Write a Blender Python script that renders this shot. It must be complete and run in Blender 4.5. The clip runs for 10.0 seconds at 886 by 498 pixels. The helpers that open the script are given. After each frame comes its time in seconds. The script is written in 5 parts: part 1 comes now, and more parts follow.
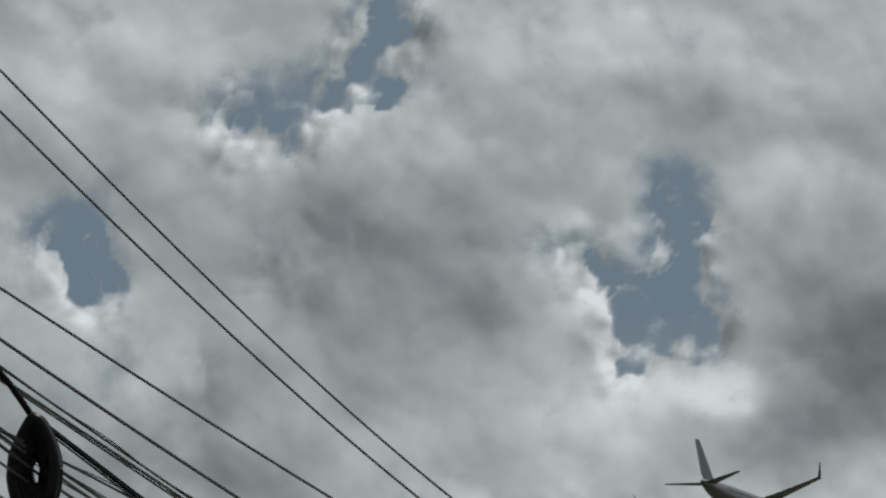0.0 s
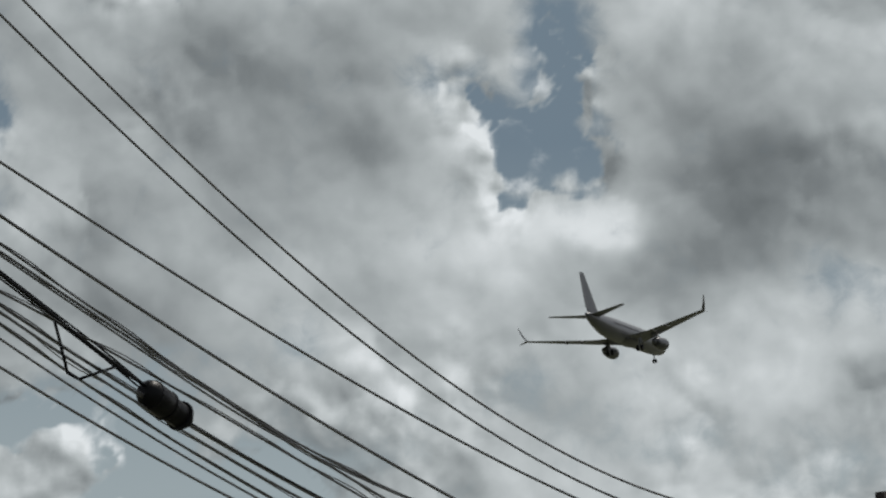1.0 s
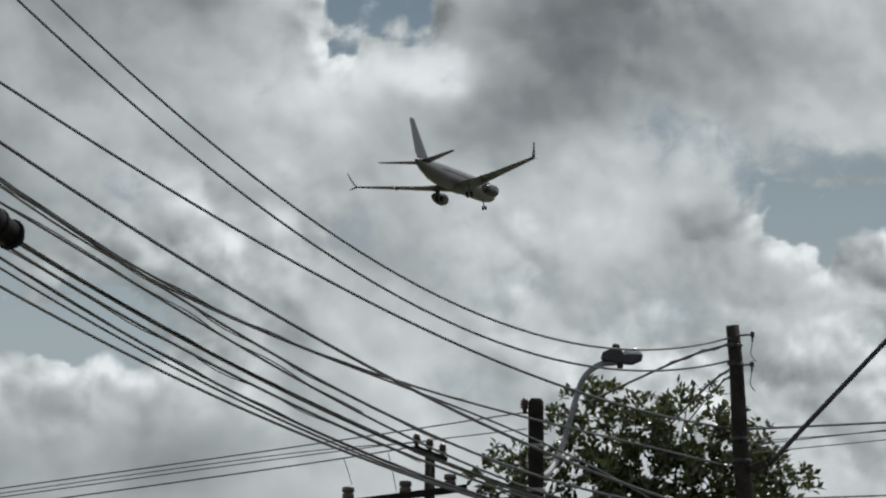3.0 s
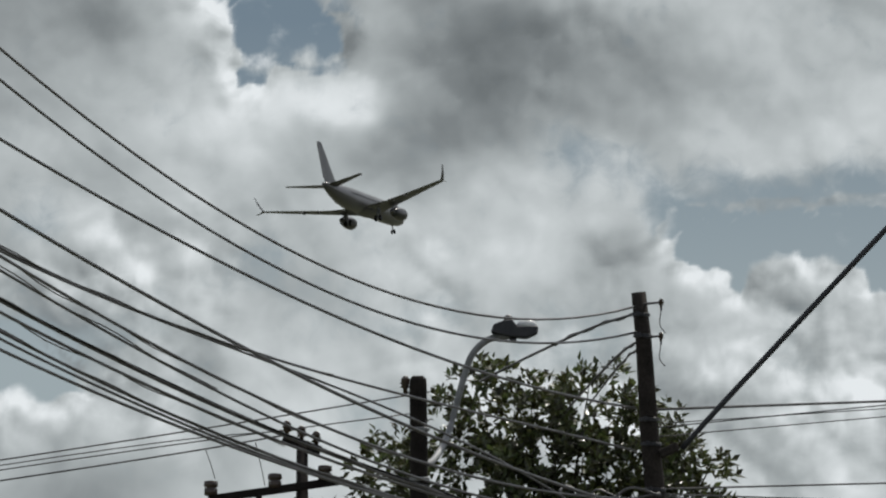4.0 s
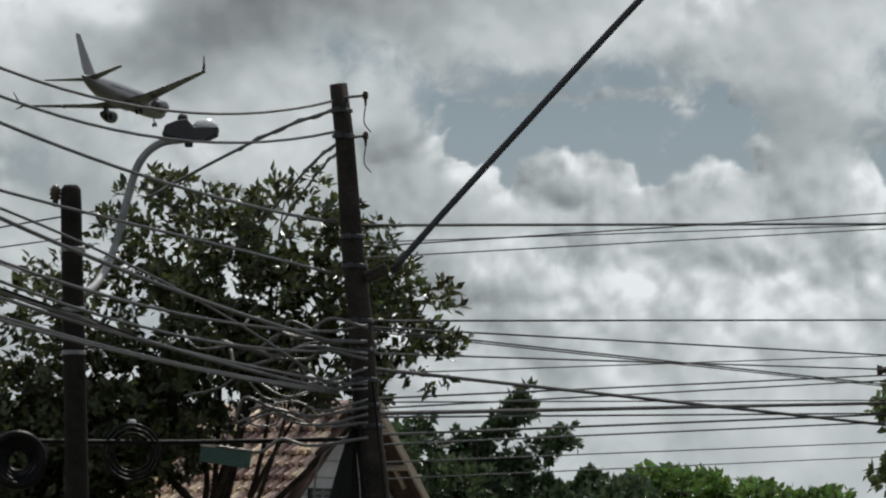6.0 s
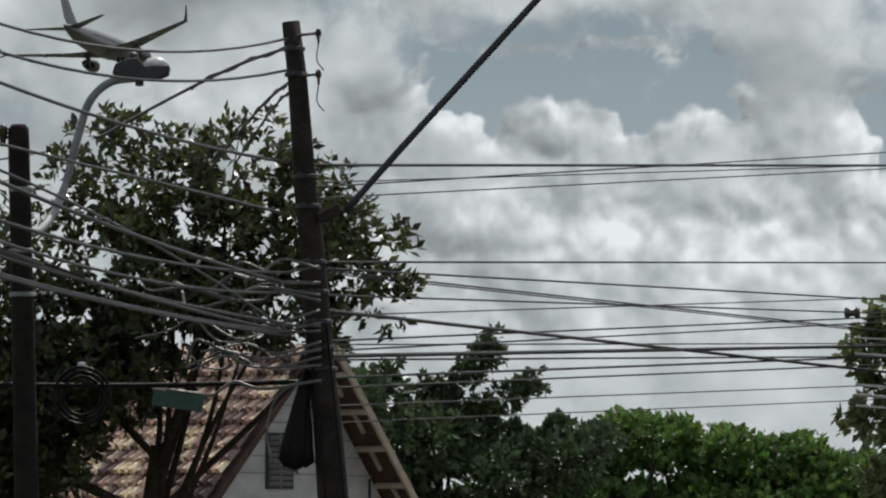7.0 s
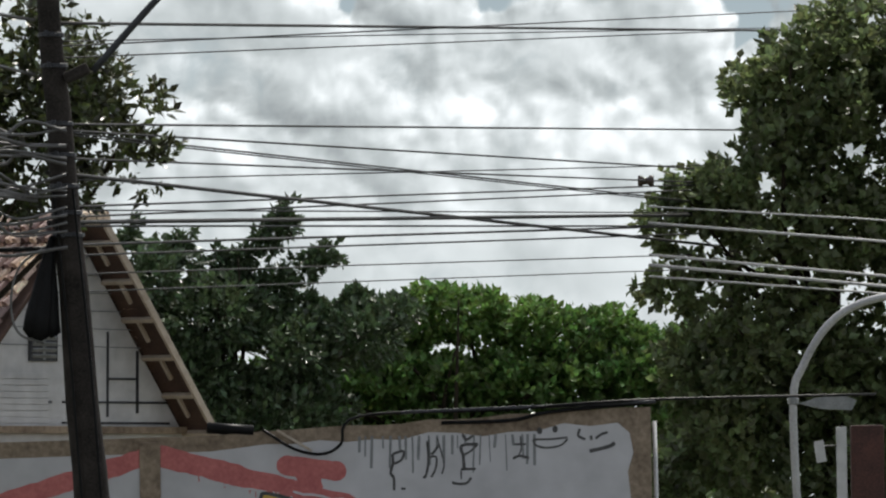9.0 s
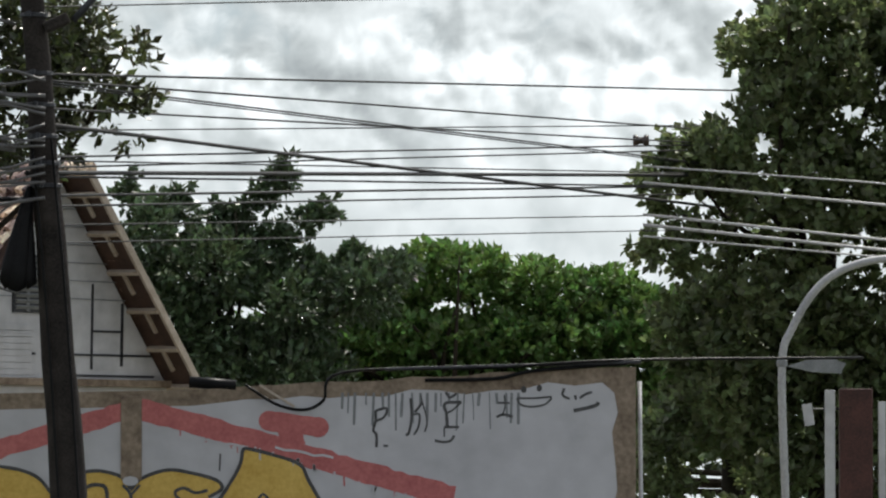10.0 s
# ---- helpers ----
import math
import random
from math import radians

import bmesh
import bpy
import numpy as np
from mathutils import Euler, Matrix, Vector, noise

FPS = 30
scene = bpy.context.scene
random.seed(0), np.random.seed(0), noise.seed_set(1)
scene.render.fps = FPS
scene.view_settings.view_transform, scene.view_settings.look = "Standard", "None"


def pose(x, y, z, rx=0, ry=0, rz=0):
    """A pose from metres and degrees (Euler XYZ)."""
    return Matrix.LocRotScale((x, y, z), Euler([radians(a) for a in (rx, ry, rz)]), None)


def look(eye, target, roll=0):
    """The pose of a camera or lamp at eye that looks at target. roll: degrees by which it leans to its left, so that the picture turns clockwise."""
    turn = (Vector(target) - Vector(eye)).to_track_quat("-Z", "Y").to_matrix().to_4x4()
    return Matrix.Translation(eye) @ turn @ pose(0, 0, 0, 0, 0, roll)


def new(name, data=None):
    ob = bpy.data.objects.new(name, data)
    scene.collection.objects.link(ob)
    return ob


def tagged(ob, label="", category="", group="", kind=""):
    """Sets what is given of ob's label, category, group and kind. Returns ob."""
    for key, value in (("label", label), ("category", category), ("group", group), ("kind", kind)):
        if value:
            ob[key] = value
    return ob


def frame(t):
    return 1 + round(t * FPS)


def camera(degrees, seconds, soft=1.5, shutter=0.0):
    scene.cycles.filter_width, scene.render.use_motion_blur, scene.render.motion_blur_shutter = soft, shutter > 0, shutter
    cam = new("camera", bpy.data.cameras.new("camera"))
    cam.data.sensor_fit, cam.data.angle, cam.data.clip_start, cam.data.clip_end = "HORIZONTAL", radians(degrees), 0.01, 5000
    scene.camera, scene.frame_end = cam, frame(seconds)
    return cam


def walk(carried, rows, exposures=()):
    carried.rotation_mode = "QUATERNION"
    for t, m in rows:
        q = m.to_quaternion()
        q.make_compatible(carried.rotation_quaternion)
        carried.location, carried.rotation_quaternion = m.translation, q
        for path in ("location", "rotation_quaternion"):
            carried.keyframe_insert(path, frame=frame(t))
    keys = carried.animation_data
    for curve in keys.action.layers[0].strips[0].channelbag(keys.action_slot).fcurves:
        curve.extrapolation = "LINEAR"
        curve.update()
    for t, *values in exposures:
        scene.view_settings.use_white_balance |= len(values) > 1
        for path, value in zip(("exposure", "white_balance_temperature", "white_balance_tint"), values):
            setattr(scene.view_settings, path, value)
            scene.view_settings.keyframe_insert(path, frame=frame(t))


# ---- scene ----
EXPOSURES = [(0.0, -0.24), (0.6, -0.12), (1.5, -0.07), (2.0, -0.17), (2.5, 0.0), (4.5, 0.0), (6.2, 0.0), (7.5, 0.1), (8.0, 0.22), (8.5, 0.27), (9.0, 0.45), (9.5, 0.38), (10.0, 0.65)]
cam = camera(7.800, 10.0, soft=2.2)


def aim(x, y, z, yaw, pitch, roll):
    """Eye, then degrees: yaw to the right of +y, pitch up, roll."""
    return pose(x, y, z, 90 + pitch, 0, -yaw) @ pose(0, 0, 0, 0, 0, roll)


PATH = [
    (0, -3.88, -32.10, 1.89, -5.333, 7.695, 0.50),
    (0.5, -4.20, -32.09, 1.83, -4.326, 7.311, 0.33),
    (1, -4.28, -32.87, 1.62, -4.272, 6.244, 0.23),
    (1.5, -4.22, -32.01, 1.61, -4.128, 6.081, 0.53),
    (2, -4.40, -31.70, 1.59, -3.896, 5.165, 0.76),
    (2.5, -4.72, -31.78, 1.57, -3.130, 4.812, 1.09),
    (4, -4.65, -17.79, 1.59, -1.965, 5.178, 0.05),
    (4.5, -4.56, -12.20, 1.59, -1.362, 4.675, 0.14),
    (5, -4.32, -7.30, 1.58, -1.394, 4.556, -0.39),
    (5.5, -4.04, -4.30, 1.61, -0.530, 4.345, -1.02),
    (6, -3.89, -1.95, 1.63, 0.061, 4.280, -0.69),
    (6.2, -3.83, -1.45, 1.63, 0.050, 4.090, -0.69),
    (7.3, -3.42, -0.60, 1.59, 0.249, 3.825, -0.81),
    (7.5, -3.35, -0.36, 1.59, 0.447, 3.793, -0.63),
    (8, -3.15, 0.05, 1.60, 0.931, 3.464, -0.85),
    (8.5, -2.71, 1.14, 1.59, 0.842, 3.518, -1.32),
    (9, -2.34, 2.14, 1.61, 1.433, 2.728, -0.84),
    (9.5, -2.19, 2.83, 1.60, 1.391, 3.012, -0.52),
    (10, -1.83, 2.65, 1.60, 1.213, 2.367, -0.02),
]
walk(cam, [(t, aim(*p)) for t, *p in PATH], EXPOSURES)

# ---- world and sun: broken cloud, sun high ahead and to the right ----
world = bpy.data.worlds.new("world")
scene.world = world
world.use_nodes = True
sky = world.node_tree.nodes.new("ShaderNodeTexSky")
sky.sky_type, sky.sun_disc = "NISHITA", False
sky.sun_elevation, sky.sun_rotation = radians(58), radians(25)
veil = world.node_tree.nodes.new("ShaderNodeHueSaturation")  # cloud cover takes the blue out of the sky's light
veil.inputs["Saturation"].default_value = 0.3
world.node_tree.links.new(sky.outputs[0], veil.inputs["Color"])
world.node_tree.links.new(veil.outputs[0], world.node_tree.nodes["Background"].inputs[0])
world.node_tree.nodes["Background"].inputs[1].default_value = 0.12
sun = new("sun", bpy.data.lights.new("sun", "SUN"))
sun.data.energy, sun.data.angle, sun.data.color = 3.6, radians(0.6), (1.0, 0.95, 0.87)
SUN_WAY = Vector((math.sin(radians(25)) * math.cos(radians(58)), math.cos(radians(25)) * math.cos(radians(58)), math.sin(radians(58))))
sun.matrix_world = look(SUN_WAY * 60, (0, 0, 0))


# ---- materials ----
def surf(name, a, b, rough=0.7, metal=0.0, scale=8.0, fine=60.0, bump=0.15, island=0.0, objects=0.0, back=0.0, spec=0.5):
    """Two colours mixed by coarse and fine noise in metres, with relief; island and objects vary the brightness by piece."""
    m = bpy.data.materials.new(name)
    m.use_nodes = True
    t = m.node_tree
    n, ln = t.nodes, t.links.new
    p = n["Principled BSDF"]
    p.inputs["Roughness"].default_value, p.inputs["Metallic"].default_value = rough, metal
    p.inputs["Specular IOR Level"].default_value = spec
    co = n.new("ShaderNodeTexCoord")
    big, small = n.new("ShaderNodeTexNoise"), n.new("ShaderNodeTexNoise")
    for q, s, d in ((big, scale, 4), (small, fine, 3)):
        q.inputs["Scale"].default_value, q.inputs["Detail"].default_value = s, d
        ln(co.outputs["Object"], q.inputs["Vector"])
    add = n.new("ShaderNodeMath")
    add.operation = "MULTIPLY_ADD"
    add.inputs[1].default_value = 0.5
    ln(small.outputs["Fac"], add.inputs[0])
    half = n.new("ShaderNodeMath")
    half.operation = "MULTIPLY"
    half.inputs[1].default_value = 0.55
    ln(big.outputs["Fac"], half.inputs[0])
    ln(half.outputs[0], add.inputs[2])
    ramp = n.new("ShaderNodeValToRGB")
    ramp.color_ramp.elements[0].position, ramp.color_ramp.elements[1].position = 0.36, 0.68
    ramp.color_ramp.elements[0].color, ramp.color_ramp.elements[1].color = (*a, 1), (*b, 1)
    ln(add.outputs[0], ramp.inputs[0])
    col = ramp.outputs[0]
    for amount, node, out in ((island, "ShaderNodeNewGeometry", "Random Per Island"), (objects, "ShaderNodeObjectInfo", "Random")):
        if amount:
            src = n.new(node)
            vary = n.new("ShaderNodeHueSaturation")
            span = n.new("ShaderNodeMapRange")
            span.inputs[3].default_value, span.inputs[4].default_value = 1 - amount, 1 + amount
            ln(src.outputs[out], span.inputs[0])
            ln(span.outputs[0], vary.inputs["Value"])
            hue = n.new("ShaderNodeMapRange")
            hue.inputs[3].default_value, hue.inputs[4].default_value = 0.5 - 0.06 * amount, 0.5 + 0.04 * amount
            ln(src.outputs[out], hue.inputs[0])
            ln(hue.outputs[0], vary.inputs["Hue"])
            ln(col, vary.inputs["Color"])
            col = vary.outputs[0]
    ln(col, p.inputs["Base Color"])
    if bump:
        bp = n.new("ShaderNodeBump")
        bp.inputs["Strength"].default_value, bp.inputs["Distance"].default_value = bump, 0.02
        ln(add.outputs[0], bp.inputs["Height"])
        ln(bp.outputs[0], p.inputs["Normal"])
    if back:
        tr = n.new("ShaderNodeBsdfTranslucent")
        ln(col, tr.inputs[0])
        mix = n.new("ShaderNodeMixShader")
        mix.inputs[0].default_value = back
        ln(p.outputs[0], mix.inputs[1])
        ln(tr.outputs[0], mix.inputs[2])
        ln(mix.outputs[0], n["Material Output"].inputs[0])
    return m


# pole concrete and wood near black: backlit shade put into the colour
CONCRETE = surf("silhouette_concrete", (0.014, 0.0125, 0.0115), (0.045, 0.039, 0.035), 0.9, scale=3, fine=40, bump=0.4, spec=0.1)
DARKWOOD = surf("dark_pole_wood", (0.009, 0.008, 0.0075), (0.026, 0.023, 0.021), 0.9, scale=4, fine=50, bump=0.4, spec=0.1)
CABLE = surf("cable_sheath", (0.065, 0.064, 0.063), (0.12, 0.118, 0.116), 0.4, scale=0.7, fine=3, bump=0.0, spec=0.4)
# darker copy of the cable colour, for spans in silhouette on the sky
LINE = surf("silhouette_line", (0.014, 0.014, 0.014), (0.026, 0.0255, 0.025), 0.6, scale=0.7, fine=3, bump=0.0, spec=0.25)
RUBBER = surf("black_plastic", (0.004, 0.004, 0.0045), (0.009, 0.009, 0.0095), 0.45, scale=5, fine=40, bump=0.1, spec=0.1)
GALV = surf("galvanised_steel", (0.13, 0.14, 0.145), (0.24, 0.25, 0.255), 0.55, 0.2, scale=6, fine=60, bump=0.1)
# zinc posts, and the cables coloured as sunlit before the tree
STEEL_LIT_CABLE = surf("pale_steel_lit_cable", (0.28, 0.285, 0.29), (0.44, 0.445, 0.45), 0.55, 0.1, scale=3, fine=30, bump=0.05)
DARKSTEEL = surf("painted_dark_steel", (0.012, 0.014, 0.019), (0.026, 0.028, 0.034), 0.5, 0.1, scale=2, fine=15, bump=0.05)
LENS_GLARE = surf("lamp_lens_and_glare", (0.5, 0.52, 0.52), (0.7, 0.72, 0.72), 0.2, scale=10, fine=60, bump=0.0)
PORCELAIN = surf("brown_porcelain", (0.03, 0.022, 0.018), (0.07, 0.05, 0.04), 0.25, scale=10, fine=60, bump=0.05)
BARK = surf("bark", (0.014, 0.011, 0.008), (0.05, 0.04, 0.03), 0.95, scale=6, fine=40, bump=0.7, spec=0.1)
LEAF_A = surf("almond_leaf", (0.018, 0.026, 0.008), (0.085, 0.1, 0.034), 0.34, scale=2, fine=25, bump=0.0, island=0.75, back=0.34, spec=0.6)
LEAF_B = surf("dark_leaf", (0.032, 0.058, 0.03), (0.085, 0.125, 0.055), 0.4, scale=1, fine=20, bump=0.0, island=0.5, back=0.22)
LEAF_C = surf("bright_leaf", (0.05, 0.12, 0.028), (0.14, 0.23, 0.055), 0.5, scale=0.8, fine=20, bump=0.0, island=0.5, back=0.35)
LEAF_D = surf("broad_leaf", (0.075, 0.108, 0.045), (0.165, 0.205, 0.08), 0.5, scale=1, fine=20, bump=0.0, island=0.5, back=0.5, spec=0.8)
TILE = surf("clay_tile", (0.12, 0.04, 0.026), (0.8, 0.64, 0.5), 0.38, scale=9, fine=24, bump=0.3, objects=0.95)
TILES = surf("clay_tiles_joined", (0.1, 0.03, 0.02), (0.66, 0.5, 0.37), 0.38, scale=7, fine=18, bump=0.3, island=0.95)
WHITEWASH = surf("dirty_whitewash", (0.36, 0.365, 0.375), (0.56, 0.57, 0.58), 0.85, scale=0.9, fine=4, bump=0.05)
PLASTER = surf("grey_white_plaster", (0.42, 0.42, 0.435), (0.53, 0.53, 0.55), 0.9, scale=0.6, fine=3, bump=0.05)
OCHRE = surf("bare_ochre_render", (0.12, 0.088, 0.062), (0.32, 0.255, 0.19), 0.95, scale=2.2, fine=14, bump=0.4)
REDPAINT = surf("faded_red_paint", (0.36, 0.1, 0.1), (0.52, 0.17, 0.16), 0.8, scale=2.5, fine=22, bump=0.15)
YELLOW = surf("faded_yellow_paint", (0.5, 0.32, 0.06), (0.66, 0.46, 0.12), 0.8, scale=2, fine=20, bump=0.1)
BLACKPAINT = surf("black_spray_paint", (0.03, 0.03, 0.03), (0.09, 0.09, 0.09), 0.7, scale=6, fine=40, bump=0.0)
# brown boards; the deck is kept dark so tile gaps read as shade
SOFFIT = surf("brown_boards_gap_shade", (0.035, 0.019, 0.014), (0.09, 0.05, 0.035), 0.8, scale=4, fine=40, bump=0.2)
PALEWOOD = surf("pale_weathered_wood", (0.34, 0.28, 0.22), (0.52, 0.45, 0.37), 0.85, scale=5, fine=40, bump=0.2)
RUST = surf("rusty_red_metal", (0.03, 0.012, 0.01), (0.09, 0.035, 0.028), 0.8, scale=4, fine=30, bump=0.3)
GREENTIN = surf("green_sheet", (0.015, 0.05, 0.04), (0.03, 0.085, 0.066), 0.5, scale=4, fine=30, bump=0.1)
ASPHALT = surf("asphalt", (0.035, 0.035, 0.036), (0.075, 0.074, 0.072), 0.95, scale=0.4, fine=14, bump=0.3)
EARTH = surf("scrubby_earth", (0.04, 0.05, 0.025), (0.1, 0.1, 0.06), 0.95, scale=0.15, fine=5, bump=0.3)
KERB = surf("kerb_stone", (0.22, 0.21, 0.2), (0.36, 0.35, 0.33), 0.9, scale=2, fine=20, bump=0.3)
# the airliner's backlit shade is put into these three dark colours
PLANE_SKIN = surf("backlit_aircraft_skin", (0.058, 0.061, 0.068), (0.08, 0.083, 0.09), 0.3, scale=0.3, fine=3, bump=0.0)
PLANE_BELLY = surf("backlit_aircraft_belly", (0.03, 0.032, 0.036), (0.05, 0.052, 0.056), 0.4, scale=0.3, fine=3, bump=0.0)
PLANE_DARK = surf("dark_backlit_livery", (0.012, 0.013, 0.017), (0.024, 0.026, 0.03), 0.35, scale=0.3, fine=3, bump=0.0)


# ---- mesh helpers ----
def part(name, bm, material, parent=None, label=""):
    me = bpy.data.meshes.new(name)
    bm.normal_update()
    bm.to_mesh(me)
    bm.free()
    me.materials.append(material)
    ob = new(name, me)
    if parent is not None:
        ob.parent = parent
    if label:
        ob["label"] = label
    return ob


def smooth(ob):
    ob.data.polygons.foreach_set("use_smooth", [True] * len(ob.data.polygons))
    return ob


def thing(name, at, label, category, group="", kind=""):
    ob = new(name)
    ob.location = at
    bpy.context.view_layer.update()
    return tagged(ob, label, category, group, kind)


def add_box(bm, c, size, rot=None, bevel=0.0):
    m = Matrix.Translation(c) @ (rot or Matrix()) @ Matrix.Diagonal((*size, 1))
    made = bmesh.ops.create_cube(bm, size=1, matrix=m)
    if bevel:
        edges = list({e for v in made["verts"] for e in v.link_edges})
        bmesh.ops.bevel(bm, geom=edges, offset=bevel, segments=2, affect="EDGES", profile=0.5)
    return bm


def add_tube(bm, pts, radii, sides=8, caps=True):
    """A round tube through points; radii: one number or one for each point."""
    pts = [Vector(p) for p in pts]
    if not hasattr(radii, "__len__"):
        radii = [radii] * len(pts)
    rings, up = [], Vector((0.13, 0.31, 0.94))
    for i, p in enumerate(pts):
        way = (pts[min(i + 1, len(pts) - 1)] - pts[max(i - 1, 0)]).normalized()
        side = way.cross(up)
        if side.length < 0.05:
            side = way.cross(Vector((1, 0, 0)))
        side.normalize()
        over = side.cross(way)
        rings.append([bm.verts.new(p + radii[i] * (math.cos(a) * side + math.sin(a) * over)) for a in (2 * math.pi * k / sides for k in range(sides))])
    for a, b in zip(rings, rings[1:]):
        for k in range(sides):
            bm.faces.new((a[k], a[(k + 1) % sides], b[(k + 1) % sides], b[k]))
    if caps:
        bm.faces.new(rings[0][::-1])
        bm.faces.new(rings[-1])
    return bm


def add_lathe(bm, profile, m=None, sides=16):
    """Rings of (radius, height) round z."""
    m = m or Matrix()
    rings = [[bm.verts.new(m @ Vector((r * math.cos(a), r * math.sin(a), z))) for a in (2 * math.pi * k / sides for k in range(sides))] for r, z in profile]
    for a, b in zip(rings, rings[1:]):
        for k in range(sides):
            bm.faces.new((a[k], a[(k + 1) % sides], b[(k + 1) % sides], b[k]))
    bm.faces.new(rings[0][::-1])
    bm.faces.new(rings[-1])
    return bm


def add_slab(bm, outline, y0, y1):
    """An outline of (x, z) made solid between two depths."""
    a, b = ([bm.verts.new((x, y, z)) for x, z in outline] for y in (y0, y1))
    bm.faces.new(a)
    bm.faces.new(b[::-1])
    k = len(a)
    for i in range(k):
        bm.faces.new((a[i], b[i], b[(i + 1) % k], a[(i + 1) % k]))
    bmesh.ops.recalc_face_normals(bm, faces=bm.faces)
    return bm


def bend(points, steps=8):
    """A smooth line through a few points."""
    p = [Vector(q) for q in points]
    p = [2 * p[0] - p[1]] + p + [2 * p[-1] - p[-2]]
    out = []
    for i in range(1, len(p) - 2):
        for k in range(steps):
            u = k / steps
            out.append(0.5 * (2 * p[i] + (p[i + 1] - p[i - 1]) * u + (2 * p[i - 1] - 5 * p[i] + 4 * p[i + 1] - p[i + 2]) * u * u + (3 * p[i] - p[i - 1] - 3 * p[i + 1] + p[i + 2]) * u ** 3))
    return out + [p[-2]]


# ---- ground, road, kerb ----
def flat(name, x0, x1, y0, y1, z, material, label, category):
    bm = bmesh.new()
    bm.faces.new([bm.verts.new(v) for v in ((x0, y0, z), (x1, y0, z), (x1, y1, z), (x0, y1, z))])
    return tagged(part(name, bm, material), label, category, kind="structure")


flat("ground", -4000, 4000, -1500, 4300, 0.0, EARTH, "scrubby grass and earth reaching to the horizon", "ground")
flat("road", -3.6, 4.2, -200, 84.5, 0.02, ASPHALT, "worn grey asphalt street below the cables", "road")
for kx in (-3.7, 4.2):
    tagged(part("kerb", add_box(bmesh.new(), (kx, -57.7, 0.08), (0.14, 284, 0.16)), KERB), "grey stone kerb along the street", "kerb", kind="structure")


# ---- sky backdrop ----
def cloud_material():
    m = bpy.data.materials.new("cloudy_sky")
    m.use_nodes = True
    t = m.node_tree
    n, ln = t.nodes, t.links.new
    n.clear()

    def math_node(op, a, b=None, c=None):
        q = n.new("ShaderNodeMath")
        q.operation = op
        for k, v in enumerate((a, b, c)):
            if isinstance(v, (int, float)):
                q.inputs[k].default_value = v
            elif v is not None:
                ln(v, q.inputs[k])
        return q.outputs[0]

    def attr(name, out="Fac"):
        q = n.new("ShaderNodeAttribute")
        q.attribute_name = name
        return q.outputs[out]

    v = attr("angle", "Vector")

    def noise_node(scale, detail, rough, warp):
        q = n.new("ShaderNodeTexNoise")
        q.inputs["Scale"].default_value, q.inputs["Detail"].default_value = scale, detail
        q.inputs["Roughness"].default_value, q.inputs["Distortion"].default_value = rough, warp
        ln(v, q.inputs["Vector"])
        return math_node("SUBTRACT", q.outputs["Fac"], 0.5)

    wisp, tear = noise_node(1.5, 6, 0.5, 0.5), noise_node(4.2, 6, 0.58, 0.6)
    crisp = attr("crisp")
    # billows: heaped rounded cells, brighter on the side that faces the sun
    swirl = n.new("ShaderNodeTexNoise")
    swirl.inputs["Scale"].default_value, swirl.inputs["Detail"].default_value = 1.3, 2
    ln(v, swirl.inputs["Vector"])
    bent = n.new("ShaderNodeVectorMath")
    bent.operation = "MULTIPLY_ADD"
    bent.inputs[1].default_value = (0.45, 0.45, 0.45)
    ln(swirl.outputs["Color"], bent.inputs[0])
    ln(v, bent.inputs[2])

    def billow(scale, shift):
        at = n.new("ShaderNodeVectorMath")
        at.inputs[1].default_value = shift
        ln(bent.outputs[0], at.inputs[0])
        q = n.new("ShaderNodeTexVoronoi")
        q.feature = "SMOOTH_F1"
        q.inputs["Scale"].default_value, q.inputs["Detail"].default_value = scale, 3
        q.inputs["Roughness"].default_value, q.inputs["Smoothness"].default_value = 0.45, 0.85
        ln(at.outputs[0], q.inputs["Vector"])
        return q.outputs["Distance"]

    heap = billow(1.5, (0, 0, 0))
    relief = math_node("SUBTRACT", billow(1.5, (0.06, 0.12, 0)), heap)
    cover = math_node("MULTIPLY_ADD", wisp, 0.7, attr("cover"))
    cover = math_node("MULTIPLY_ADD", tear, 0.7, cover)
    cover = math_node("MULTIPLY_ADD", math_node("SUBTRACT", 0.45, heap), 0.5, cover)
    solid = n.new("ShaderNodeMapRange")
    solid.interpolation_type = "SMOOTHSTEP"
    ln(cover, solid.inputs[0])
    solid.inputs[1].default_value, solid.inputs[2].default_value = 0.02, 0.74
    tone = math_node("MULTIPLY_ADD", wisp, math_node("MULTIPLY_ADD", crisp, 0.3, 0.16), attr("tone"))
    tone = math_node("MULTIPLY_ADD", tear, math_node("MULTIPLY_ADD", crisp, 0.28, 0.05), tone)
    tone = math_node("MULTIPLY_ADD", relief, math_node("MULTIPLY_ADD", crisp, 0.9, 0.02), tone)
    ramp = n.new("ShaderNodeValToRGB")
    e = ramp.color_ramp.elements
    e[0].position, e[0].color = 0.0, (0.105, 0.12, 0.126, 1)
    e[1].position, e[1].color = 1.0, (0.78, 0.82, 0.84, 1)
    for pos, c in ((0.3, (0.205, 0.227, 0.236, 1)), (0.6, (0.39, 0.425, 0.434, 1)), (0.8, (0.555, 0.595, 0.607, 1))):
        e.new(pos).color = c
    ln(tone, ramp.inputs[0])
    blue = n.new("ShaderNodeValToRGB")
    blue.color_ramp.elements[0].color, blue.color_ramp.elements[1].color = (0.325, 0.385, 0.41, 1), (0.165, 0.222, 0.275, 1)
    blue.color_ramp.elements[0].position, blue.color_ramp.elements[1].position = 0.46, 0.8
    sep = n.new("ShaderNodeSeparateXYZ")
    ln(v, sep.inputs[0])
